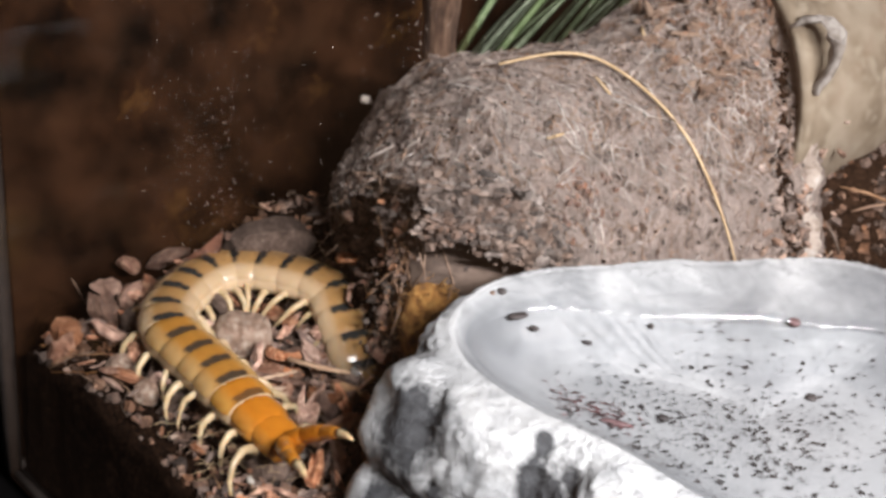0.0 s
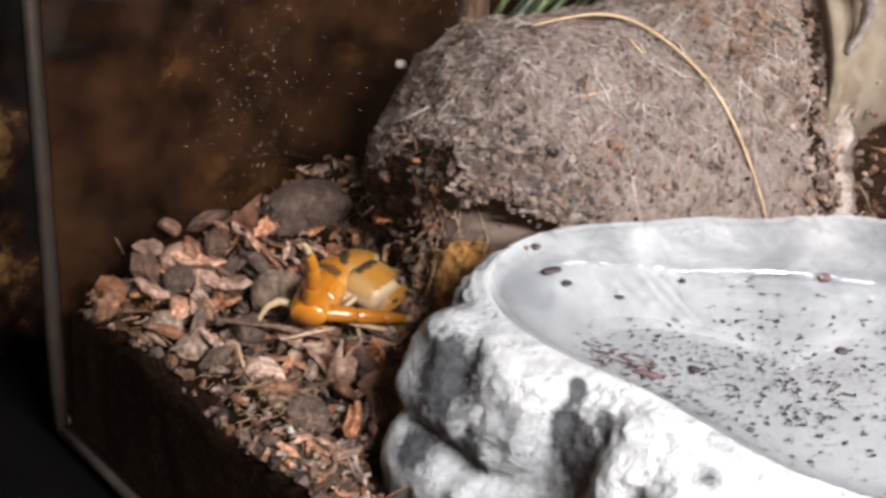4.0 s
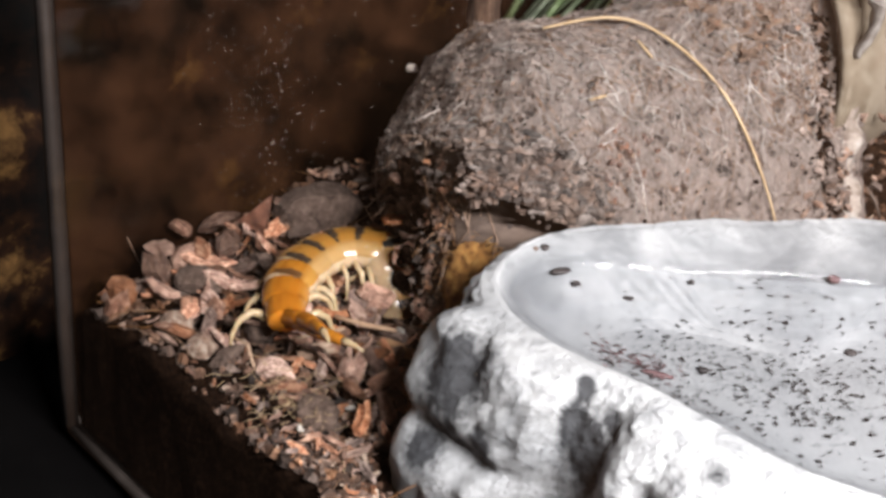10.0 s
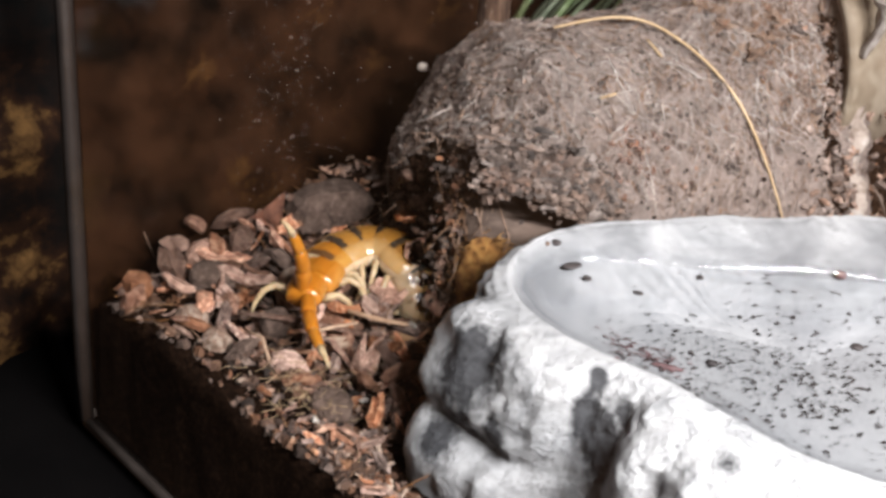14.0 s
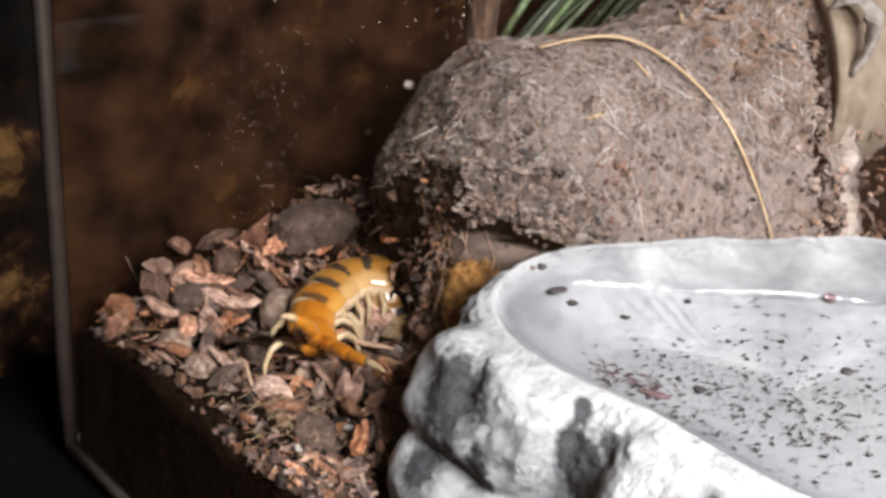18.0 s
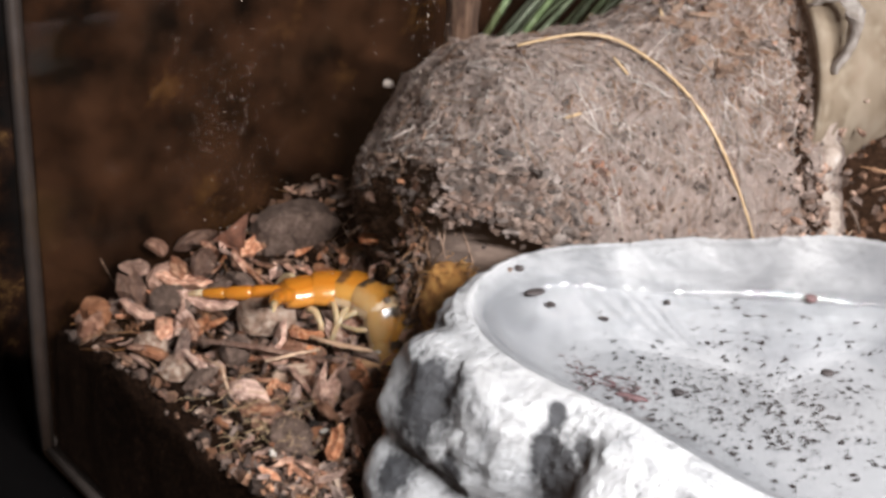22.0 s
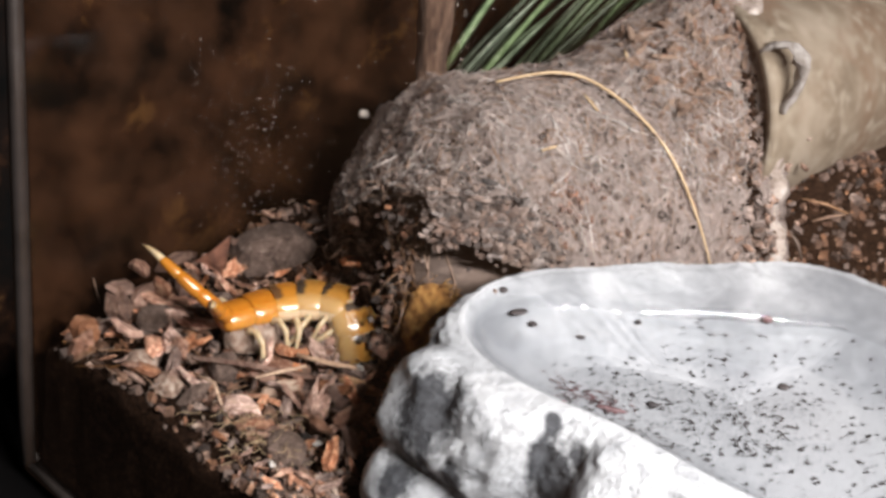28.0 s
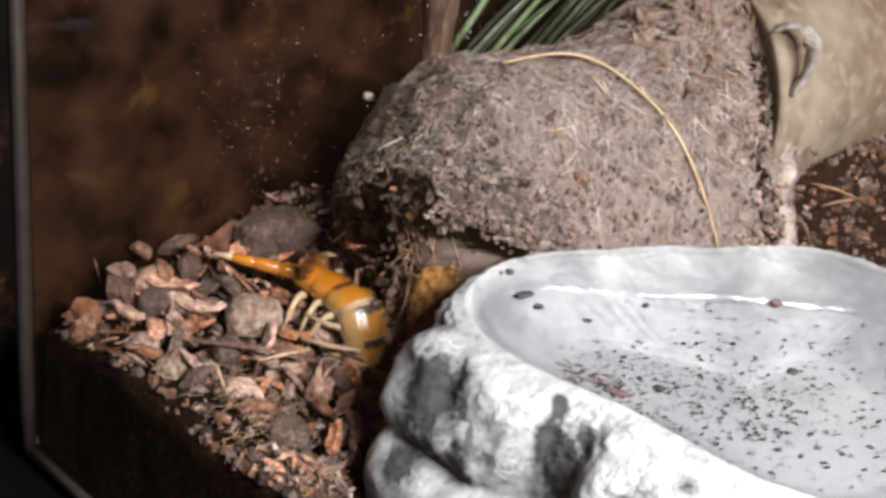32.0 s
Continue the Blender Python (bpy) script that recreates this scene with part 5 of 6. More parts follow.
# a curled triangular shard that stands on its edge
A, B, C = Vector((-0.0590, 0.0615, -0.0095)), Vector((-0.0500, 0.0605, -0.0130)), Vector((-0.0492, 0.0640, -0.0015))
vs, fc, n = [], [], 8
out = (B - A).cross(C - A).normalized()
for side in (1, -1):
    for i in range(n + 1):
        for k in range(n + 1 - i):
            u, w = i / n, k / n
            p = A + (B - A) * u + (C - A) * w
            vs.append(p + out * (0.0022 * math.sin(math.pi * w) + 0.0007 * fbm(p, 260, 3) + side * 0.0005) + (C - B).normalized() * 0.0012 * fbm(p, 420, 2))
per = len(vs) // 2
row = [sum(n + 1 - q for q in range(i)) for i in range(n + 2)]
for i in range(n):
    for k in range(n - i):
        a, b = row[i] + k, row[i + 1] + k
        tris = [(a, b, a + 1)] + ([(b, b + 1, a + 1)] if k < n - i - 1 else [])
        fc += tris + [tuple(q + per for q in t_[::-1]) for t_ in tris]
rim = [row[i] for i in range(n + 1)] + [row[n - i] + i for i in range(1, n + 1)] + [row[0] + k for k in range(n - 1, 0, -1)]
fc += [(a, b, b + per, a + per) for a, b in zip(rim, rim[1:] + rim[:1])]
tagged(mesh_ob("bark_chip", vs, fc, RED_LEAF), "thin curled reddish bark shard standing upright", "bark chip")
lump("bark_chip", (-0.0695, 0.0524, -0.0155), (0.0125, 0.0085, 0.0055), (5, 20, 40), TAN_BARK, "pinkish tan bark chip on the heap", "bark chip", 0.28)
lump("bark_chip", (-0.0750, 0.0425, -0.0165), (0.0115, 0.0075, 0.006), (-10, 10, 80), BARK, "red-brown bark chip near the corner", "bark chip", 0.28)
lump("bark_chip", (-0.0830, 0.0354, -0.0175), (0.0105, 0.0085, 0.0065), (10, 0, 20), TAN_BARK, "pinkish tan bark chip in the corner", "bark chip", 0.28)
lump("bark_chip", (-0.0825, 0.0284, -0.0185), (0.0085, 0.0065, 0.0075), (10, 0, 70), BARK, "red-brown bark chip in the corner", "bark chip", 0.28)
lump("bark_chip", (-0.0224, 0.0080, -0.0185), (0.0095, 0.0065, 0.0055), (0, 25, 50), BARK, "red-brown bark chip by the dish", "bark chip", 0.28)
lump("bark_chip", (-0.0144, 0.0136, -0.0185), (0.0105, 0.0075, 0.0065), (20, 0, 10), TAN_BARK, "pinkish tan bark chip by the dish", "bark chip", 0.28)
lump("bark_chip", (-0.0401, 0.0083, -0.0185), (0.0115, 0.0065, 0.004), (0, 5, -10), BARK, "dark brown bark chip under root hairs", "bark chip", 0.28)
stick("twig", ((-0.0540, 0.0221, -0.0145), (-0.0388, 0.0215, -0.0150), (-0.0232, 0.0194, -0.0165)), 0.00095, BARK, "thin reddish twig lying across the chips", "twig")
stick("twig", ((-0.0277, 0.0273, -0.0150), (-0.0200, 0.0246, -0.0150), (-0.0124, 0.0231, -0.0150)), 0.0008, PALE_CHIP, "short grey-tan twig on the chips", "twig")
stick("twig", ((-0.0375, 0.0175, -0.0160), (-0.0316, 0.0199, -0.0155), (-0.0251, 0.0231, -0.0155)), 0.0006, PALE_CHIP, "thin pale straw on the soil", "straw")
stick("twig", ((-0.0527, 0.0183, -0.0165), (-0.0471, 0.0140, -0.0160), (-0.0445, 0.0074, -0.0175)), 0.0005, PALE_CHIP, "thin pale straw on the soil", "straw")
stick("root_hair", ((-0.0799, 0.0330, 0.0000), (-0.0813, 0.0409, -0.0080), (-0.0818, 0.0471, -0.0160)), 0.0002, FIBRE, "single root hair standing at the pane", "root hair")

for k, (x, y, z, s) in enumerate(((0.002, 0.034, -0.0165, 0.010), (-0.006, 0.050, -0.013, 0.010), (-0.016, 0.054, -0.017, 0.009), (-0.001, 0.026, -0.019, 0.008), (-0.012, 0.028, -0.020, 0.008), (-0.020, 0.044, -0.021, 0.007))):
    lump("bark_chip", (x, y, z), (s, s * 0.7, s * 0.4), (rng.uniform(-30, 30), rng.uniform(-30, 30), rng.uniform(0, 180)), BARK, "brown bark chip at the burrow's rim", "bark chip")

for x, y, z, s, mt, lab in ((-0.077, 0.051, -0.013, 0.010, TAN_BARK, "pinkish tan bark chunk on the heap"), (-0.0725, 0.033, -0.0145, 0.009, TAN_BARK, "pinkish tan bark chunk on the heap"), (-0.0735, 0.060, -0.012, 0.010, BARK, "brown bark chunk at the side pane"),
                            (-0.060, 0.055, -0.011, 0.011, BARK, "brown bark chunk on the heap"), (-0.058, 0.030, -0.0165, 0.009, BARK, "brown bark chunk on the heap"), (-0.0475, 0.048, -0.0125, 0.009, GREY_CLOD, "grey bark chunk on the heap"), (-0.0645, 0.0175, -0.0155, 0.008, TAN_BARK, "pinkish tan bark chunk near the pane"),
                            (-0.0515, 0.0105, -0.0165, 0.008, GREY_CLOD, "grey bark chunk near the pane"), (-0.018, 0.0135, -0.0155, 0.009, TAN_BARK, "pinkish tan bark chunk by the dish"), (-0.0355, 0.001, -0.017, 0.009, BARK, "brown bark chunk near the pane"), (-0.0215, 0.0015, -0.0165, 0.008, TAN_BARK, "pinkish tan bark chunk by the dish"), (-0.029, 0.030, -0.0165, 0.009, BARK, "brown bark chunk on the soil"), (-0.0135, 0.0045, -0.0165, 0.009, TAN_BARK, "pinkish tan bark chunk against the dish"), (-0.0125, -0.0045, -0.0165, 0.008, TAN_BARK, "pinkish tan bark chunk against the dish"), (-0.0170, -0.0110, -0.0165, 0.008, BARK, "brown bark chunk against the dish"), (-0.0130, 0.0115, -0.0150, 0.008, BARK, "brown bark chunk against the dish")):
    lump("bark_chunk", (x, y, z), (s * 1.25, s * rng.uniform(0.45, 0.7), s * rng.uniform(0.2, 0.32)), (rng.uniform(-45, 45), rng.uniform(-40, 40), rng.uniform(0, 180)), mt, lab, "bark chip", 0.5)
for x, y in ((-0.0114, 0.0276), (-0.0205, -0.004), (-0.0305, -0.0155), (-0.066, 0.0395)):
    v, f = chunk_data(rng, 0.0022, 0.0014, 0.0011, 0.7)
    ob = mesh_ob("white_grain", v, f, GRAIN, None, False)
    ob.matrix_world = pose(x, y, soil_z(x, y) + 0.0035, 0, 0, rng.uniform(0, 180))
    tagged(ob, "small white mineral grain on the soil", "grain", group="white grains")

# dust specks on the front pane
rng = random.Random(8)
bits = []
for k in range(820):
    u = rng.random()
    if u < 0.5:
        a, z = 0.071 + rng.gauss(0, 0.010), 0.060 + rng.gauss(0, 0.013)
        a += (z - 0.066) * -0.15
    elif u < 0.62:
        a, z = 0.122 + rng.gauss(0, 0.003), 0.088 + rng.gauss(0, 0.008)
    else:
        a, z = rng.uniform(0.05, 0.16), rng.uniform(0.03, 0.12)
    p = tank(a, LEAN * (z - CORNER.z) + 0.0004, z)
    bits.append(moved(low_chunk(rng, rng.choice((0.00007, 0.00009, 0.00011, 0.00015)), 0.4), p))
tagged(joined("dust_specks", bits, DUST, None, False), "pale dust specks on the front pane", "dust", kind="stuff")


# ---- the centipede ----
centipede = tagged(empty("centipede"), "orange and tan tiger-striped centipede crawling into its burrow", "centipede")
SEG, COUNT = 0.0072, 20


def plate(length, width, height, y_back, y_front):
    """An arched back plate between two places along its length."""
    vs, nu, nv = [], 9, 20
    for i in range(nu):
        y = y_back + (y_front - y_back) * i / (nu - 1)
        e = 2 * y / length
        r = (1 - 0.17 * abs(e) ** 3.0)
        for j in range(nv):
            w = 2 * math.pi * j / nv
            c, s_ = math.cos(w), math.sin(w)
            vs.append((width / 2 * r * math.copysign(abs(c) ** 0.8, c), y, height * r * (s_ if s_ > 0 else 0.75 * s_)))
    fc = [tuple(range(nv - 1, -1, -1)), tuple((nu - 1) * nv + j for j in range(nv))]
    for i in range(nu - 1):
        for j in range(nv):
            a, b = i * nv + j, i * nv + (j + 1) % nv
            fc.append((a, b, b + nv, a + nv))
    return vs, fc


def tergite(length, width, height):
    """The shell over one segment: arched, with two shallow furrows and a rear edge that laps over."""
    vs, nu, nv = [], 9, 25
    for i in range(nu):
        y = length * (i / (nu - 1) - 0.5)
        e = 2 * y / length
        r = 1 - 0.15 * abs(e) ** 3.0 + 0.05 * max(0.0, -e) ** 2
        for j in range(nv):
            w = radians(20 + 140 * j / (nv - 1))
            c, s_ = math.cos(w), math.sin(w)
            x = width / 2 * r * math.copysign(abs(c) ** 0.8, c)
            furrow = 0.00022 * math.exp(-((abs(x) - width * 0.19) / 0.0004) ** 2) * (1 - e * e)
            vs.append((x, y, height * r * s_ - furrow + 0.00025 * max(0.0, -e) ** 3))
    return vs, [q[::-1] for q in grid_faces(nu, nv)]


def leg_data(side, sweep):
    """A walking leg of five joints that arches out and comes down on its claw."""
    p = [(4.6, 0, -2.1), (6.0, 0.3, -0.8), (7.6, 0.6 + sweep * 0.3, -0.2), (8.0, 0.7 + sweep * 0.35, -0.2), (10.4, 0.9 + sweep * 0.8, -1.6), (10.8, 0.9 + sweep * 0.9, -2.0),
         (12.0, 0.5 + sweep * 1.2, -4.4), (12.2, 0.4 + sweep * 1.25, -4.9), (12.7, -0.2 + sweep * 1.5, -7.2), (12.7, -0.6 + sweep * 1.6, -8.8)]
    return tube_data([(side * x / 1000, y / 1000, z / 1000) for x, y, z in p], [0.00095, 0.0011, 0.00088, 0.00094, 0.00078, 0.0008, 0.00058, 0.0006, 0.0004, 0.0001], 8)


segments = []
rng = random.Random(2)
for i in range(COUNT):
    mat = ORANGE if i < 2 else RUSTY if i < 3 else AMBER if i < 7 else TAN
    w = 0.0100 + 0.0017 * min(i, 2.6)
    h = 0.0036 + 0.00045 * min(i, 3)
    v, f = plate(SEG * 1.5, w, h, -SEG * 0.74, SEG * 0.74)
    seg = mesh_ob("body_segment", v, f, ORANGE if i < 2 else FLANK, centipede)
    mesh_ob("back_plate", *tergite(SEG * 1.22, w * 1.03, h * 1.06), mat, seg)
    for side in (-1, 1):
        v, f = leg_data(side, 2.2 * math.sin(i * 1.1 + side * 1.4) - 1.0 + rng.uniform(-1, 1))
        leg = mesh_ob("leg", v, f, LEG, seg)
        k = rng.uniform(0.8, 1.04)
        leg.matrix_basis = pose(0, 0, 0, 0, side * rng.uniform(-4, 12), 0) @ Matrix.Diagonal((k, k, 1, 1))
    segments.append(seg)
tails = []
for side in (-1, 1):
    # three stout joints and a pale claw, bowed like a pincer
    bow = lambda y: side * (0.3 + 1.5 * math.sin(math.pi * min(1.0, y / 28))) - side * 0.9 * (y / 28) ** 2

    def joint(name, y0, y1, r0, r1, mt, parent=None, label=""):
        ys = [y0 + (y1 - y0) * q for q in (0, 0.06, 0.2, 0.5, 0.8, 0.94, 1)]
        rs = [(r0 + (r1 - r0) * q) * k for q, k in ((0, 0.72), (0.06, 0.95), (0.2, 1.03), (0.5, 1.04), (0.8, 1.0), (0.94, 0.95), (1, 0.7))]
        v, f = tube_data([(bow(y) / 1000, y / 1000, (0.3 + 0.9 * math.sin(math.pi * max(0.0, y) / 28)) / 1000) for y in ys], [q / 1000 for q in rs], 14)
        return mesh_ob(name, v, f, mt, parent, True, label)

    thigh = joint("hind_leg", -1.2, 9.6, 1.9, 2.05, ORANGE, centipede, "thick orange hind leg")
    joint("shank", 9.2, 16.6, 1.95, 1.65, ORANGE, thigh)
    joint("foot", 16.2, 22.4, 1.6, 1.2, RUSTY, thigh)
    v, f = tube_data([(bow(y) / 1000, y / 1000, z / 1000) for y, z in ((22.0, 0.9), (24, 0.7), (26.3, 0.3), (28.4, -0.5))], [0.00105, 0.0009, 0.0006, 0.0001], 10)
    mesh_ob("claw", v, f, LEG, thigh, True, "pale pointed claw")
    tails.append(thigh)

CRAWL = []


def crawl(t, points, tip_a, tip_b):
    """At t the trunk runs through points (mm, from the tail to the hole); the hind legs reach to the two tips."""
    CRAWL.append((t, points, tip_a, tip_b))


def trunk(points):
    """A smooth line from the tail through the points and down into the ground."""
    ctrl = [Vector((x, y, -11.0)) for x, y in points[:-1]]
    last, end = ctrl[-1], Vector((points[-1][0], points[-1][1], -11.0))
    way = (end - last).normalized()
    # on into the ground, and away below the dish
    ctrl += [last.lerp(end, 0.5) + Vector((0, 0, -4.5)), last.lerp(end, 0.95) + Vector((0, 0, -14)), end + way * 3.5 + Vector((0, 0, -23)), end + way * 9 + Vector((0, 0, -31))]
    ctrl += [Vector((30, 8, -47)), Vector((80, 0, -48)), Vector((180, -25, -48))]
    ext = [ctrl[0] * 2 - ctrl[1]] + ctrl + [ctrl[-1] * 2 - ctrl[-2]]
    out = []
    for i in range(1, len(ext) - 2):
        p0, p1, p2, p3 = ext[i - 1:i + 3]
        for k in range(14):
            q = k / 14
            out.append(0.5 * (2 * p1 + (p2 - p0) * q + (2 * p0 - 5 * p1 + 4 * p2 - p3) * q * q + (3 * p1 - p0 - 3 * p2 + p3) * q ** 3) / 1000)
    arc = [0.0]
    for a, b in zip(out, out[1:]):
        arc.append(arc[-1] + (b - a).length)
    return out, arc


def along(line, arc, s):
    return Vector([float(np.interp(s, arc, [p[c] for p in line])) for c in range(3)])


def facing(at, d, up=Vector((0, 0, 1))):
    """A pose at a place whose y axis points along d."""
    y = d.normalized()
    x = y.cross(up).normalized()
    z = x.cross(y)
    m = Matrix((x, y, z)).transposed().to_4x4()
    m.translation = at
    return m


def motions():
    crawl(0, ((-23.9, -9.9), (-41.8, 12.0), (-58.4, 34.2), (-48.1, 58.9), (-22.0, 54.1), (-8.3, 29.8)), (-7.9, -26.5, 6.6), (-17.5, -34.7, 2.6))
    crawl(0.5, ((-22.3, -3.0), (-38.9, 18.0), (-53.2, 40.3), (-44.0, 61.7), (-20.4, 51.3), (-6.9, 28.4)), (-7.5, -22.8, 4.1), (-12.1, -21.3, 9.0))
    crawl(1, ((-25.1, -6.1), (-43.6, 15.0), (-57.5, 38.9), (-47.0, 62.0), (-21.1, 54.9), (-5.6, 32.1)), (-8.6, -24.8, 3.9), (-16.0, -28.5, 5.1))
    crawl(1.5, ((-23.7, -9.0), (-39.8, 11.4), (-51.7, 34.0), (-42.6, 55.2), (-19.7, 49.7), (-5.6, 28.3)), (-8.3, -26.6, 6.0), (-18.6, -31.7, 6.2))
    crawl(2, ((-31.6, 10.4), (-38.7, 27.4), (-39.3, 45.7), (-27.8, 57.9), (-14.5, 47.5), (-7.8, 30.1)), (-10.8, -7.8, -2.1), (-18.0, -11.7, 2.0))
    crawl(2.5, ((-37.3, 16.6), (-43.4, 30.6), (-38.0, 44.9), (-26.4, 54.4), (-14.6, 46.6), (-7.8, 32.5)), (-18.8, -3.7, -1.6), (-25.4, -7.0, 1.0))
    crawl(3, ((-42.3, 17.1), (-37.1, 29.1), (-31.7, 40.9), (-23.4, 49.6), (-13.5, 42.5), (-7.7, 30.9)), (-43.3, 8.7, 16.7), (-24.9, -3.3, 0.1))
    crawl(3.5, ((-31.8, 26.3), (-29.1, 34.8), (-25.2, 42.8), (-18.9, 46.1), (-13.1, 39.8), (-8.7, 32.1)), (-32.1, 16.4, 16.3), (-6.7, 38.5, -19.0))
    crawl(5.5, ((-30.2, -0.8), (-33.7, 13.4), (-31.7, 27.9), (-27.6, 41.8), (-17.5, 49.5), (-8.3, 39.3)), (-25.0, -4.0, 17.3), (-6.2, -15.5, -4.1))
    crawl(6, ((-37.6, 25.7), (-33.2, 35.9), (-27.8, 45.7), (-20.7, 54.1), (-11.6, 52.9), (-8.0, 42.3)), (-32.9, 31.3, 17.1), (-7.3, 27.3, -9.6))
    crawl(6.5, ((-61.0, 39.2), (-51.3, 31.3), (-40.8, 39.2), (-31.9, 49.2), (-21.9, 57.8), (-12.6, 51.6)), (-65.6, 35.5, 17.4), (-48.7, 22.4, 9.2))
    crawl(7, ((-32.2, 20.0), (-39.9, 30.2), (-38.5, 43.4), (-31.9, 54.5), (-19.1, 57.2), (-12.2, 46.0)), (-29.2, 6.2, 14.3), (-7.3, 32.4, -19.2))
    crawl(7.5, ((-42.4, 21.4), (-37.7, 30.9), (-33.1, 40.4), (-26.5, 48.4), (-17.8, 47.9), (-11.1, 39.8)), (-39.5, 14.4, 17.0), (-30.8, -5.0, -7.6))
    crawl(8, ((-35.0, 7.6), (-41.2, 21.2), (-39.7, 36.4), (-32.4, 49.6), (-19.6, 53.4), (-12.0, 40.5)), (-20.4, -12.1, 4.6), (-9.1, 0.7, -20.8))
    crawl(8.5, ((-34.1, 7.7), (-40.0, 20.6), (-38.7, 34.9), (-32.4, 47.7), (-20.5, 54.5), (-11.8, 44.9)), (-26.8, -3.6, 14.7), (-9.6, -7.5, -8.1))
    crawl(9, ((-34.7, 0.8), (-42.9, 16.4), (-40.0, 34.3), (-29.2, 49.2), (-14.1, 52.9), (-7.1, 36.2)), (-19.9, -18.1, 5.2), (-9.8, 10.3, -20.0))
    crawl(9.5, ((-41.6, 14.6), (-44.8, 27.7), (-42.3, 41.1), (-35.2, 52.5), (-23.7, 56.0), (-14.0, 47.2)), (-26.4, -7.5, -0.1), (-14.9, 3.4, -12.0))
    crawl(10, ((-38.6, 18.4), (-40.6, 31.1), (-37.4, 43.6), (-29.6, 53.5), (-17.7, 53.5), (-10.6, 43.2)), (-24.3, -4.5, -0.4), (-18.2, -1.3, -4.8))
    crawl(10.5, ((-36.8, 19.6), (-36.7, 30.5), (-33.2, 40.8), (-28.4, 50.6), (-19.6, 55.2), (-12.0, 47.5)), (-42.2, -0.5, 9.2), (-25.0, -6.3, -5.4))
    crawl(11, ((-35.8, 26.4), (-35.4, 37.0), (-31.7, 47.0), (-24.8, 54.7), (-16.1, 51.5), (-10.7, 42.4)), (-47.1, 9.7, 9.8), (-28.8, -1.7, -13.4))
    crawl(11.5, ((-40.3, 17.3), (-38.6, 29.4), (-34.9, 41.0), (-28.7, 51.4), (-18.3, 54.4), (-11.4, 44.8)), (-44.4, 4.2, 14.5), (-28.1, -9.0, -10.6))
    crawl(12, ((-36.4, 23.6), (-35.3, 34.8), (-31.5, 45.5), (-24.7, 54.3), (-14.2, 56.1), (-8.3, 46.5)), (-41.7, 8.2, 13.0), (-34.0, -4.9, -16.1))
    crawl(12.5, ((-42.3, 24.0), (-40.6, 35.8), (-35.1, 46.4), (-26.1, 53.8), (-16.1, 50.2), (-10.9, 39.7)), (-43.2, 9.3, 14.0), (-36.1, -3.8, -16.4))
    crawl(13, ((-38.3, 19.3), (-40.8, 32.5), (-36.7, 45.2), (-26.2, 52.9), (-15.0, 48.6), (-8.9, 36.8)), (-26.0, -5.3, -1.8), (-28.7, -8.0, -9.3))
    crawl(13.5, ((-40.4, 30.0), (-38.2, 41.2), (-32.3, 51.1), (-22.7, 56.6), (-13.8, 49.4), (-7.6, 39.8)), (-45.1, 23.9, 17.0), (-32.2, 2.2, -12.9))
    crawl(15.5, ((-30.4, 5.8), (-34.6, 18.6), (-33.1, 32.2), (-28.0, 44.8), (-16.6, 48.2), (-8.8, 37.5)), (-21.3, -14.7, 7.4), (-14.3, -18.3, -11.3))
    crawl(16, ((-38.8, 17.7), (-35.4, 29.3), (-31.3, 40.6), (-25.2, 50.9), (-14.9, 55.2), (-7.3, 46.0)), (-32.2, 5.1, 14.3), (-21.4, -5.3, -14.3))
    crawl(16.5, ((-43.6, 18.8), (-38.0, 30.2), (-32.7, 41.7), (-26.3, 52.6), (-15.9, 57.6), (-9.5, 46.7)), (-37.1, 12.5, 16.5), (-23.8, -2.1, -14.4))
    crawl(17, ((-38.9, 9.7), (-36.8, 23.4), (-32.3, 36.5), (-25.8, 48.6), (-14.5, 53.5), (-8.1, 41.2)), (-24.2, -13.9, -2.9), (-18.8, -10.9, -7.4))
    crawl(17.5, ((-32.5, 13.1), (-33.9, 25.6), (-31.0, 37.7), (-25.8, 48.9), (-16.0, 52.0), (-9.3, 41.8)), (-19.3, -10.5, -0.5), (-9.3, -3.5, -6.0))
    crawl(18, ((-30.1, 16.9), (-33.6, 26.9), (-31.1, 37.0), (-26.3, 46.2), (-17.3, 49.8), (-10.6, 42.3)), (-35.5, -2.6, 9.7), (-12.6, -4.5, -2.3))
    crawl(18.5, ((-29.8, 25.8), (-28.4, 33.3), (-25.5, 40.3), (-21.4, 46.5), (-14.6, 47.3), (-9.5, 41.6)), (-47.0, 11.9, 7.7), (-22.6, -1.8, -5.5))
    crawl(19, ((-32.4, 30.5), (-27.8, 37.9), (-22.7, 44.9), (-15.0, 46.3), (-10.6, 39.1), (-7.0, 31.2)), (-61.4, 30.4, 0.7), (-28.8, 3.2, -2.0))
    crawl(19.5, ((-33.6, 29.8), (-29.6, 35.9), (-25.0, 41.5), (-19.4, 45.1), (-13.1, 42.4), (-8.9, 36.4)), (-51.3, 17.5, 8.4), (-27.0, 2.9, -2.2))
    crawl(20, ((-35.3, 35.3), (-30.3, 40.6), (-24.5, 45.0), (-18.4, 45.3), (-13.1, 40.7), (-9.4, 34.4)), (-59.1, 28.1, 3.8), (-34.2, 9.2, 1.6))
    crawl(20.5, ((-35.7, 43.8), (-29.6, 46.0), (-23.3, 46.2), (-17.2, 44.4), (-12.4, 40.3), (-8.8, 34.9)), (-63.2, 42.1, -2.1), (-36.8, 17.7, 1.6))
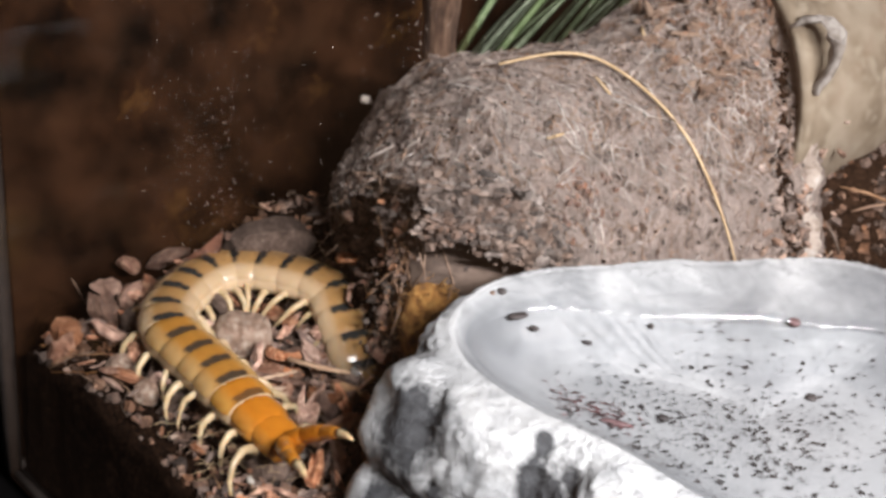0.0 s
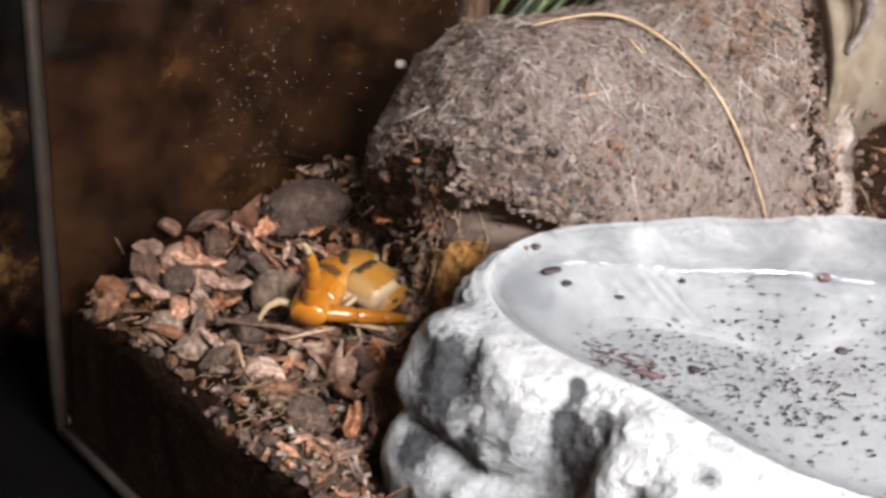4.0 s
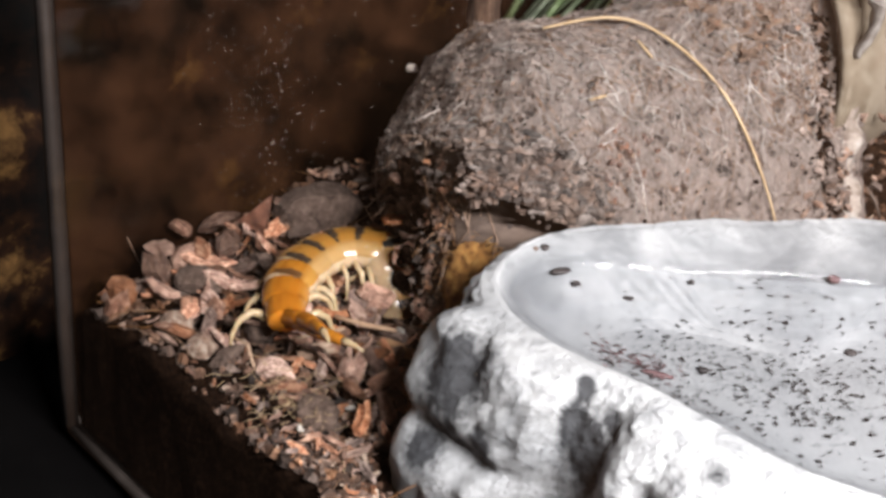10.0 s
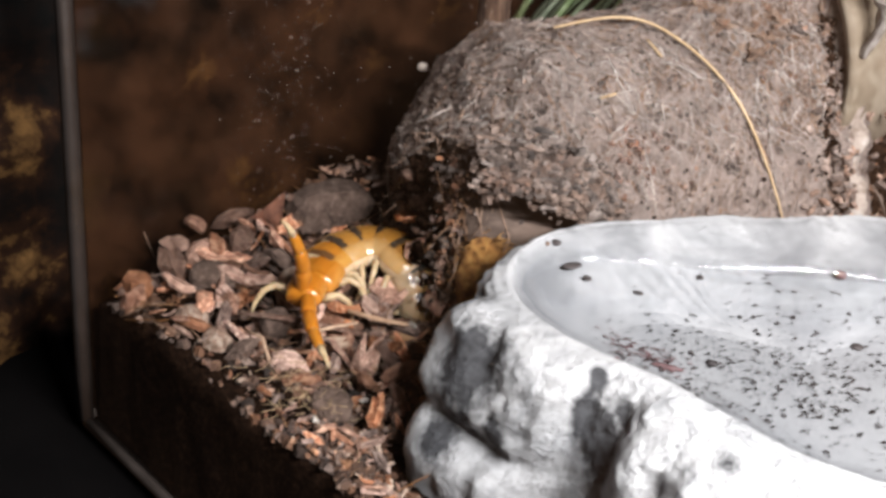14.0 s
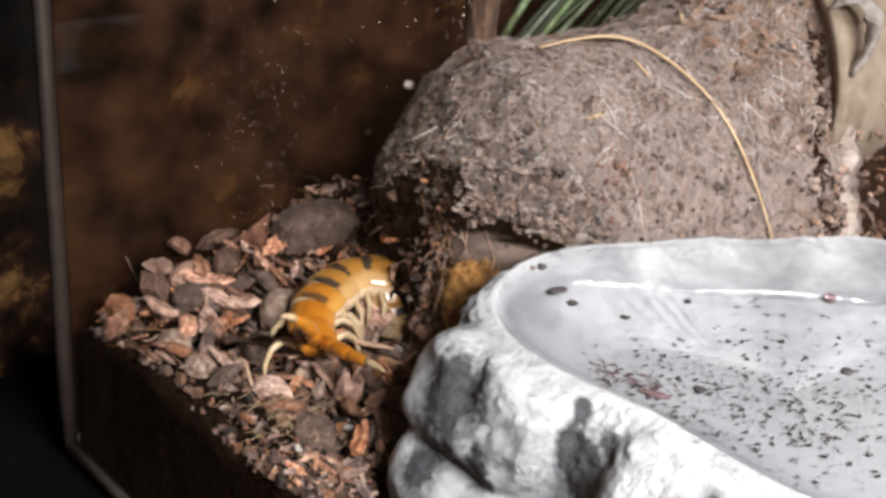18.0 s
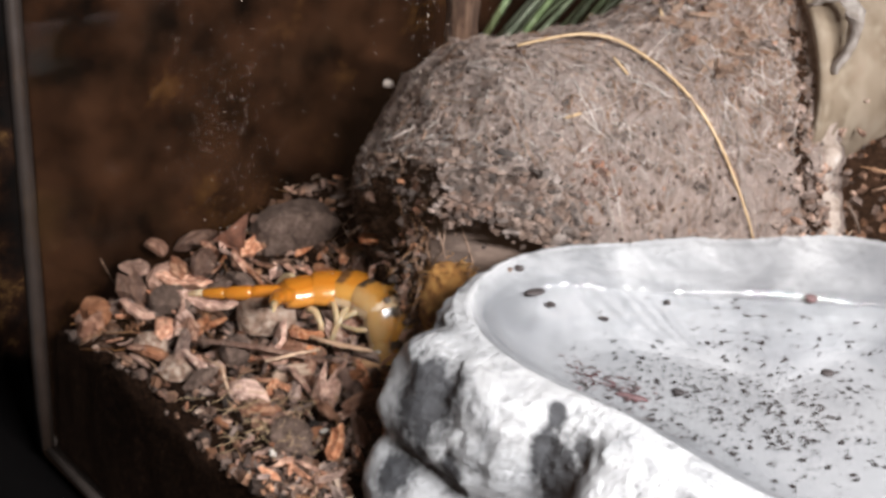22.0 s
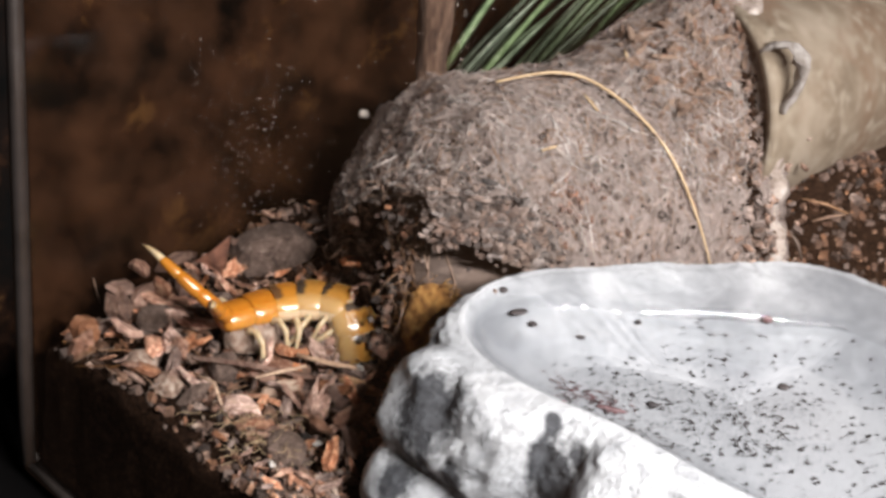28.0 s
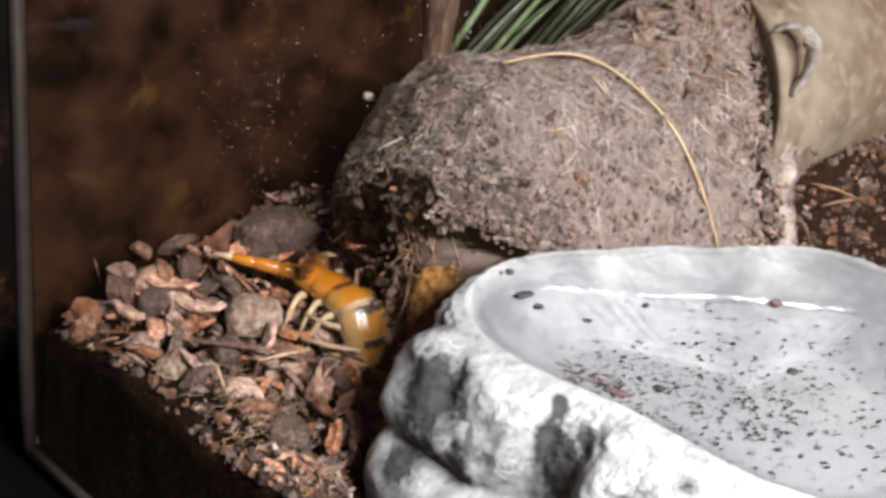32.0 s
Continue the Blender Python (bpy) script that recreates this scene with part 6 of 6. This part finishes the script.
    crawl(21, ((-36.4, 40.3), (-30.7, 44.3), (-24.2, 46.2), (-17.8, 44.9), (-12.7, 40.4), (-8.9, 34.6)), (-51.6, 16.6, -4.3), (-43.0, 15.1, 1.7))
    crawl(21.5, ((-34.6, 41.3), (-28.7, 44.7), (-22.3, 45.8), (-16.1, 43.7), (-11.2, 39.3), (-7.3, 33.7)), (-62.8, 44.9, -16.7), (-31.2, 13.6, -3.1))
    crawl(22, ((-34.9, 39.2), (-28.5, 42.4), (-21.6, 43.5), (-15.2, 41.4), (-10.1, 36.7), (-6.2, 30.8)), (-63.5, 41.7, -14.8), (-35.1, 13.0, 1.4))
    crawl(22.5, ((-33.4, 40.1), (-27.8, 43.7), (-21.4, 44.5), (-15.7, 41.8), (-10.9, 37.2), (-6.9, 31.9)), (-51.7, 17.6, -10.5), (-32.3, 11.4, -7.3))
    crawl(23, ((-34.3, 39.4), (-29.4, 45.5), (-22.6, 48.9), (-15.6, 46.4), (-11.0, 40.2), (-6.6, 33.6)), (-63.6, 28.8, -14.2), (-35.7, 11.2, -17.9))
    crawl(23.5, ((-36.6, 38.7), (-31.5, 44.3), (-24.8, 46.9), (-18.5, 44.1), (-13.4, 38.5), (-9.4, 32.1)), (-66.2, 29.2, -13.2), (-36.0, 9.8, -13.4))
    crawl(24, ((-37.9, 34.3), (-33.1, 40.5), (-27.3, 45.5), (-20.5, 45.2), (-15.2, 40.0), (-11.1, 33.3)), (-47.9, 8.4, -2.6), (-39.8, 5.6, -7.9))
    crawl(24.5, ((-35.1, 40.5), (-30.4, 46.3), (-24.5, 50.4), (-18.2, 49.2), (-13.5, 43.7), (-10.2, 37.0)), (-62.0, 47.5, -19.5), (-41.7, 12.9, -17.0))
    crawl(25, ((-40.4, 32.2), (-35.3, 39.7), (-29.2, 46.3), (-21.5, 48.9), (-14.5, 43.8), (-10.0, 35.9)), (-54.4, 9.1, -0.5), (-39.1, 3.2, -11.0))
    crawl(25.5, ((-38.7, 31.1), (-34.3, 40.6), (-28.8, 49.3), (-21.3, 54.4), (-13.6, 48.3), (-9.1, 38.9)), (-59.6, 11.3, -7.5), (-39.7, 2.7, -5.7))
    crawl(27.5, ((-43.2, 43.2), (-35.7, 48.3), (-27.2, 50.8), (-18.9, 48.9), (-12.5, 43.0), (-8.5, 34.9)), (-65.9, 56.7, -20.0), (-43.3, 14.3, -8.7))
    crawl(28, ((-47.0, 35.6), (-39.7, 41.0), (-32.1, 45.9), (-23.1, 47.3), (-14.8, 44.0), (-10.1, 36.2)), (-68.7, 41.1, 6.0), (-48.5, 13.0, 7.1))
    crawl(28.5, ((-55.7, 32.6), (-46.4, 40.2), (-36.8, 47.2), (-25.2, 48.5), (-15.9, 41.1), (-9.4, 31.1)), (-64.4, 28.1, 16.3), (-45.5, 14.0, 8.8))
    crawl(29, ((-51.0, 39.7), (-41.3, 44.5), (-31.5, 49.1), (-20.9, 47.0), (-13.6, 38.9), (-8.5, 29.4)), (-70.3, 29.2, 7.9), (-52.9, 16.2, 6.0))
    crawl(29.5, ((-53.7, 43.8), (-43.1, 44.2), (-32.8, 47.1), (-22.7, 48.9), (-14.1, 42.7), (-8.5, 33.7)), (-77.1, 47.2, 5.0), (-54.6, 20.1, 5.7))
    crawl(30, ((-54.0, 39.6), (-42.8, 40.6), (-32.8, 46.0), (-22.3, 48.0), (-13.3, 41.5), (-7.1, 31.9)), (-77.0, 43.2, 5.3), (-54.5, 16.0, 5.8))
    crawl(30.5, ((-53.4, 46.2), (-43.0, 45.0), (-32.5, 46.2), (-22.1, 45.4), (-13.8, 39.2), (-8.4, 30.0)), (-74.3, 38.8, 7.7), (-53.7, 21.9, 4.8))
    crawl(31, ((-51.2, 52.2), (-41.2, 49.7), (-31.0, 47.9), (-22.1, 42.8), (-14.9, 35.5), (-9.2, 26.9)), (-68.1, 37.9, 7.7), (-51.8, 26.9, 3.1))
    crawl(31.5, ((-39.3, 56.5), (-31.8, 52.4), (-24.6, 47.8), (-18.3, 42.2), (-12.8, 35.6), (-7.8, 28.7)), (-60.2, 44.9, 5.3), (-33.6, 82.4, -20.0))
    crawl(32, ((-27.6, 51.2), (-23.4, 47.4), (-19.3, 43.5), (-15.7, 39.1), (-12.4, 34.4), (-9.4, 29.6)), (-57.1, 50.4, -5.2), (-21.7, 30.4, 8.3))
    rows = [[] for _ in segments]
    hind = [[], []]
    for t, points, ta, tb in CRAWL:
        line, arc = trunk(points)
        for i in range(COUNT):
            s = (i + 0.5) * SEG
            a, b = along(line, arc, s - SEG * 0.45), along(line, arc, s + SEG * 0.45)
            rows[i].append((t, facing((a + b) / 2, b - a)))
        base = along(line, arc, 0.0008)
        side = (along(line, arc, 0.006) - base).normalized().cross(Vector((0, 0, 1)))
        tips = [Vector(ta) / 1000, Vector(tb) / 1000]
        for k in (0, 1):
            b = base + side * (0.0012 if k else -0.0012)
            hind[k].append((t, facing(b, tips[k] - b)))
    for ob, r in list(zip(segments, rows)) + list(zip(tails, hind)):
        walk(ob, r)


motions()
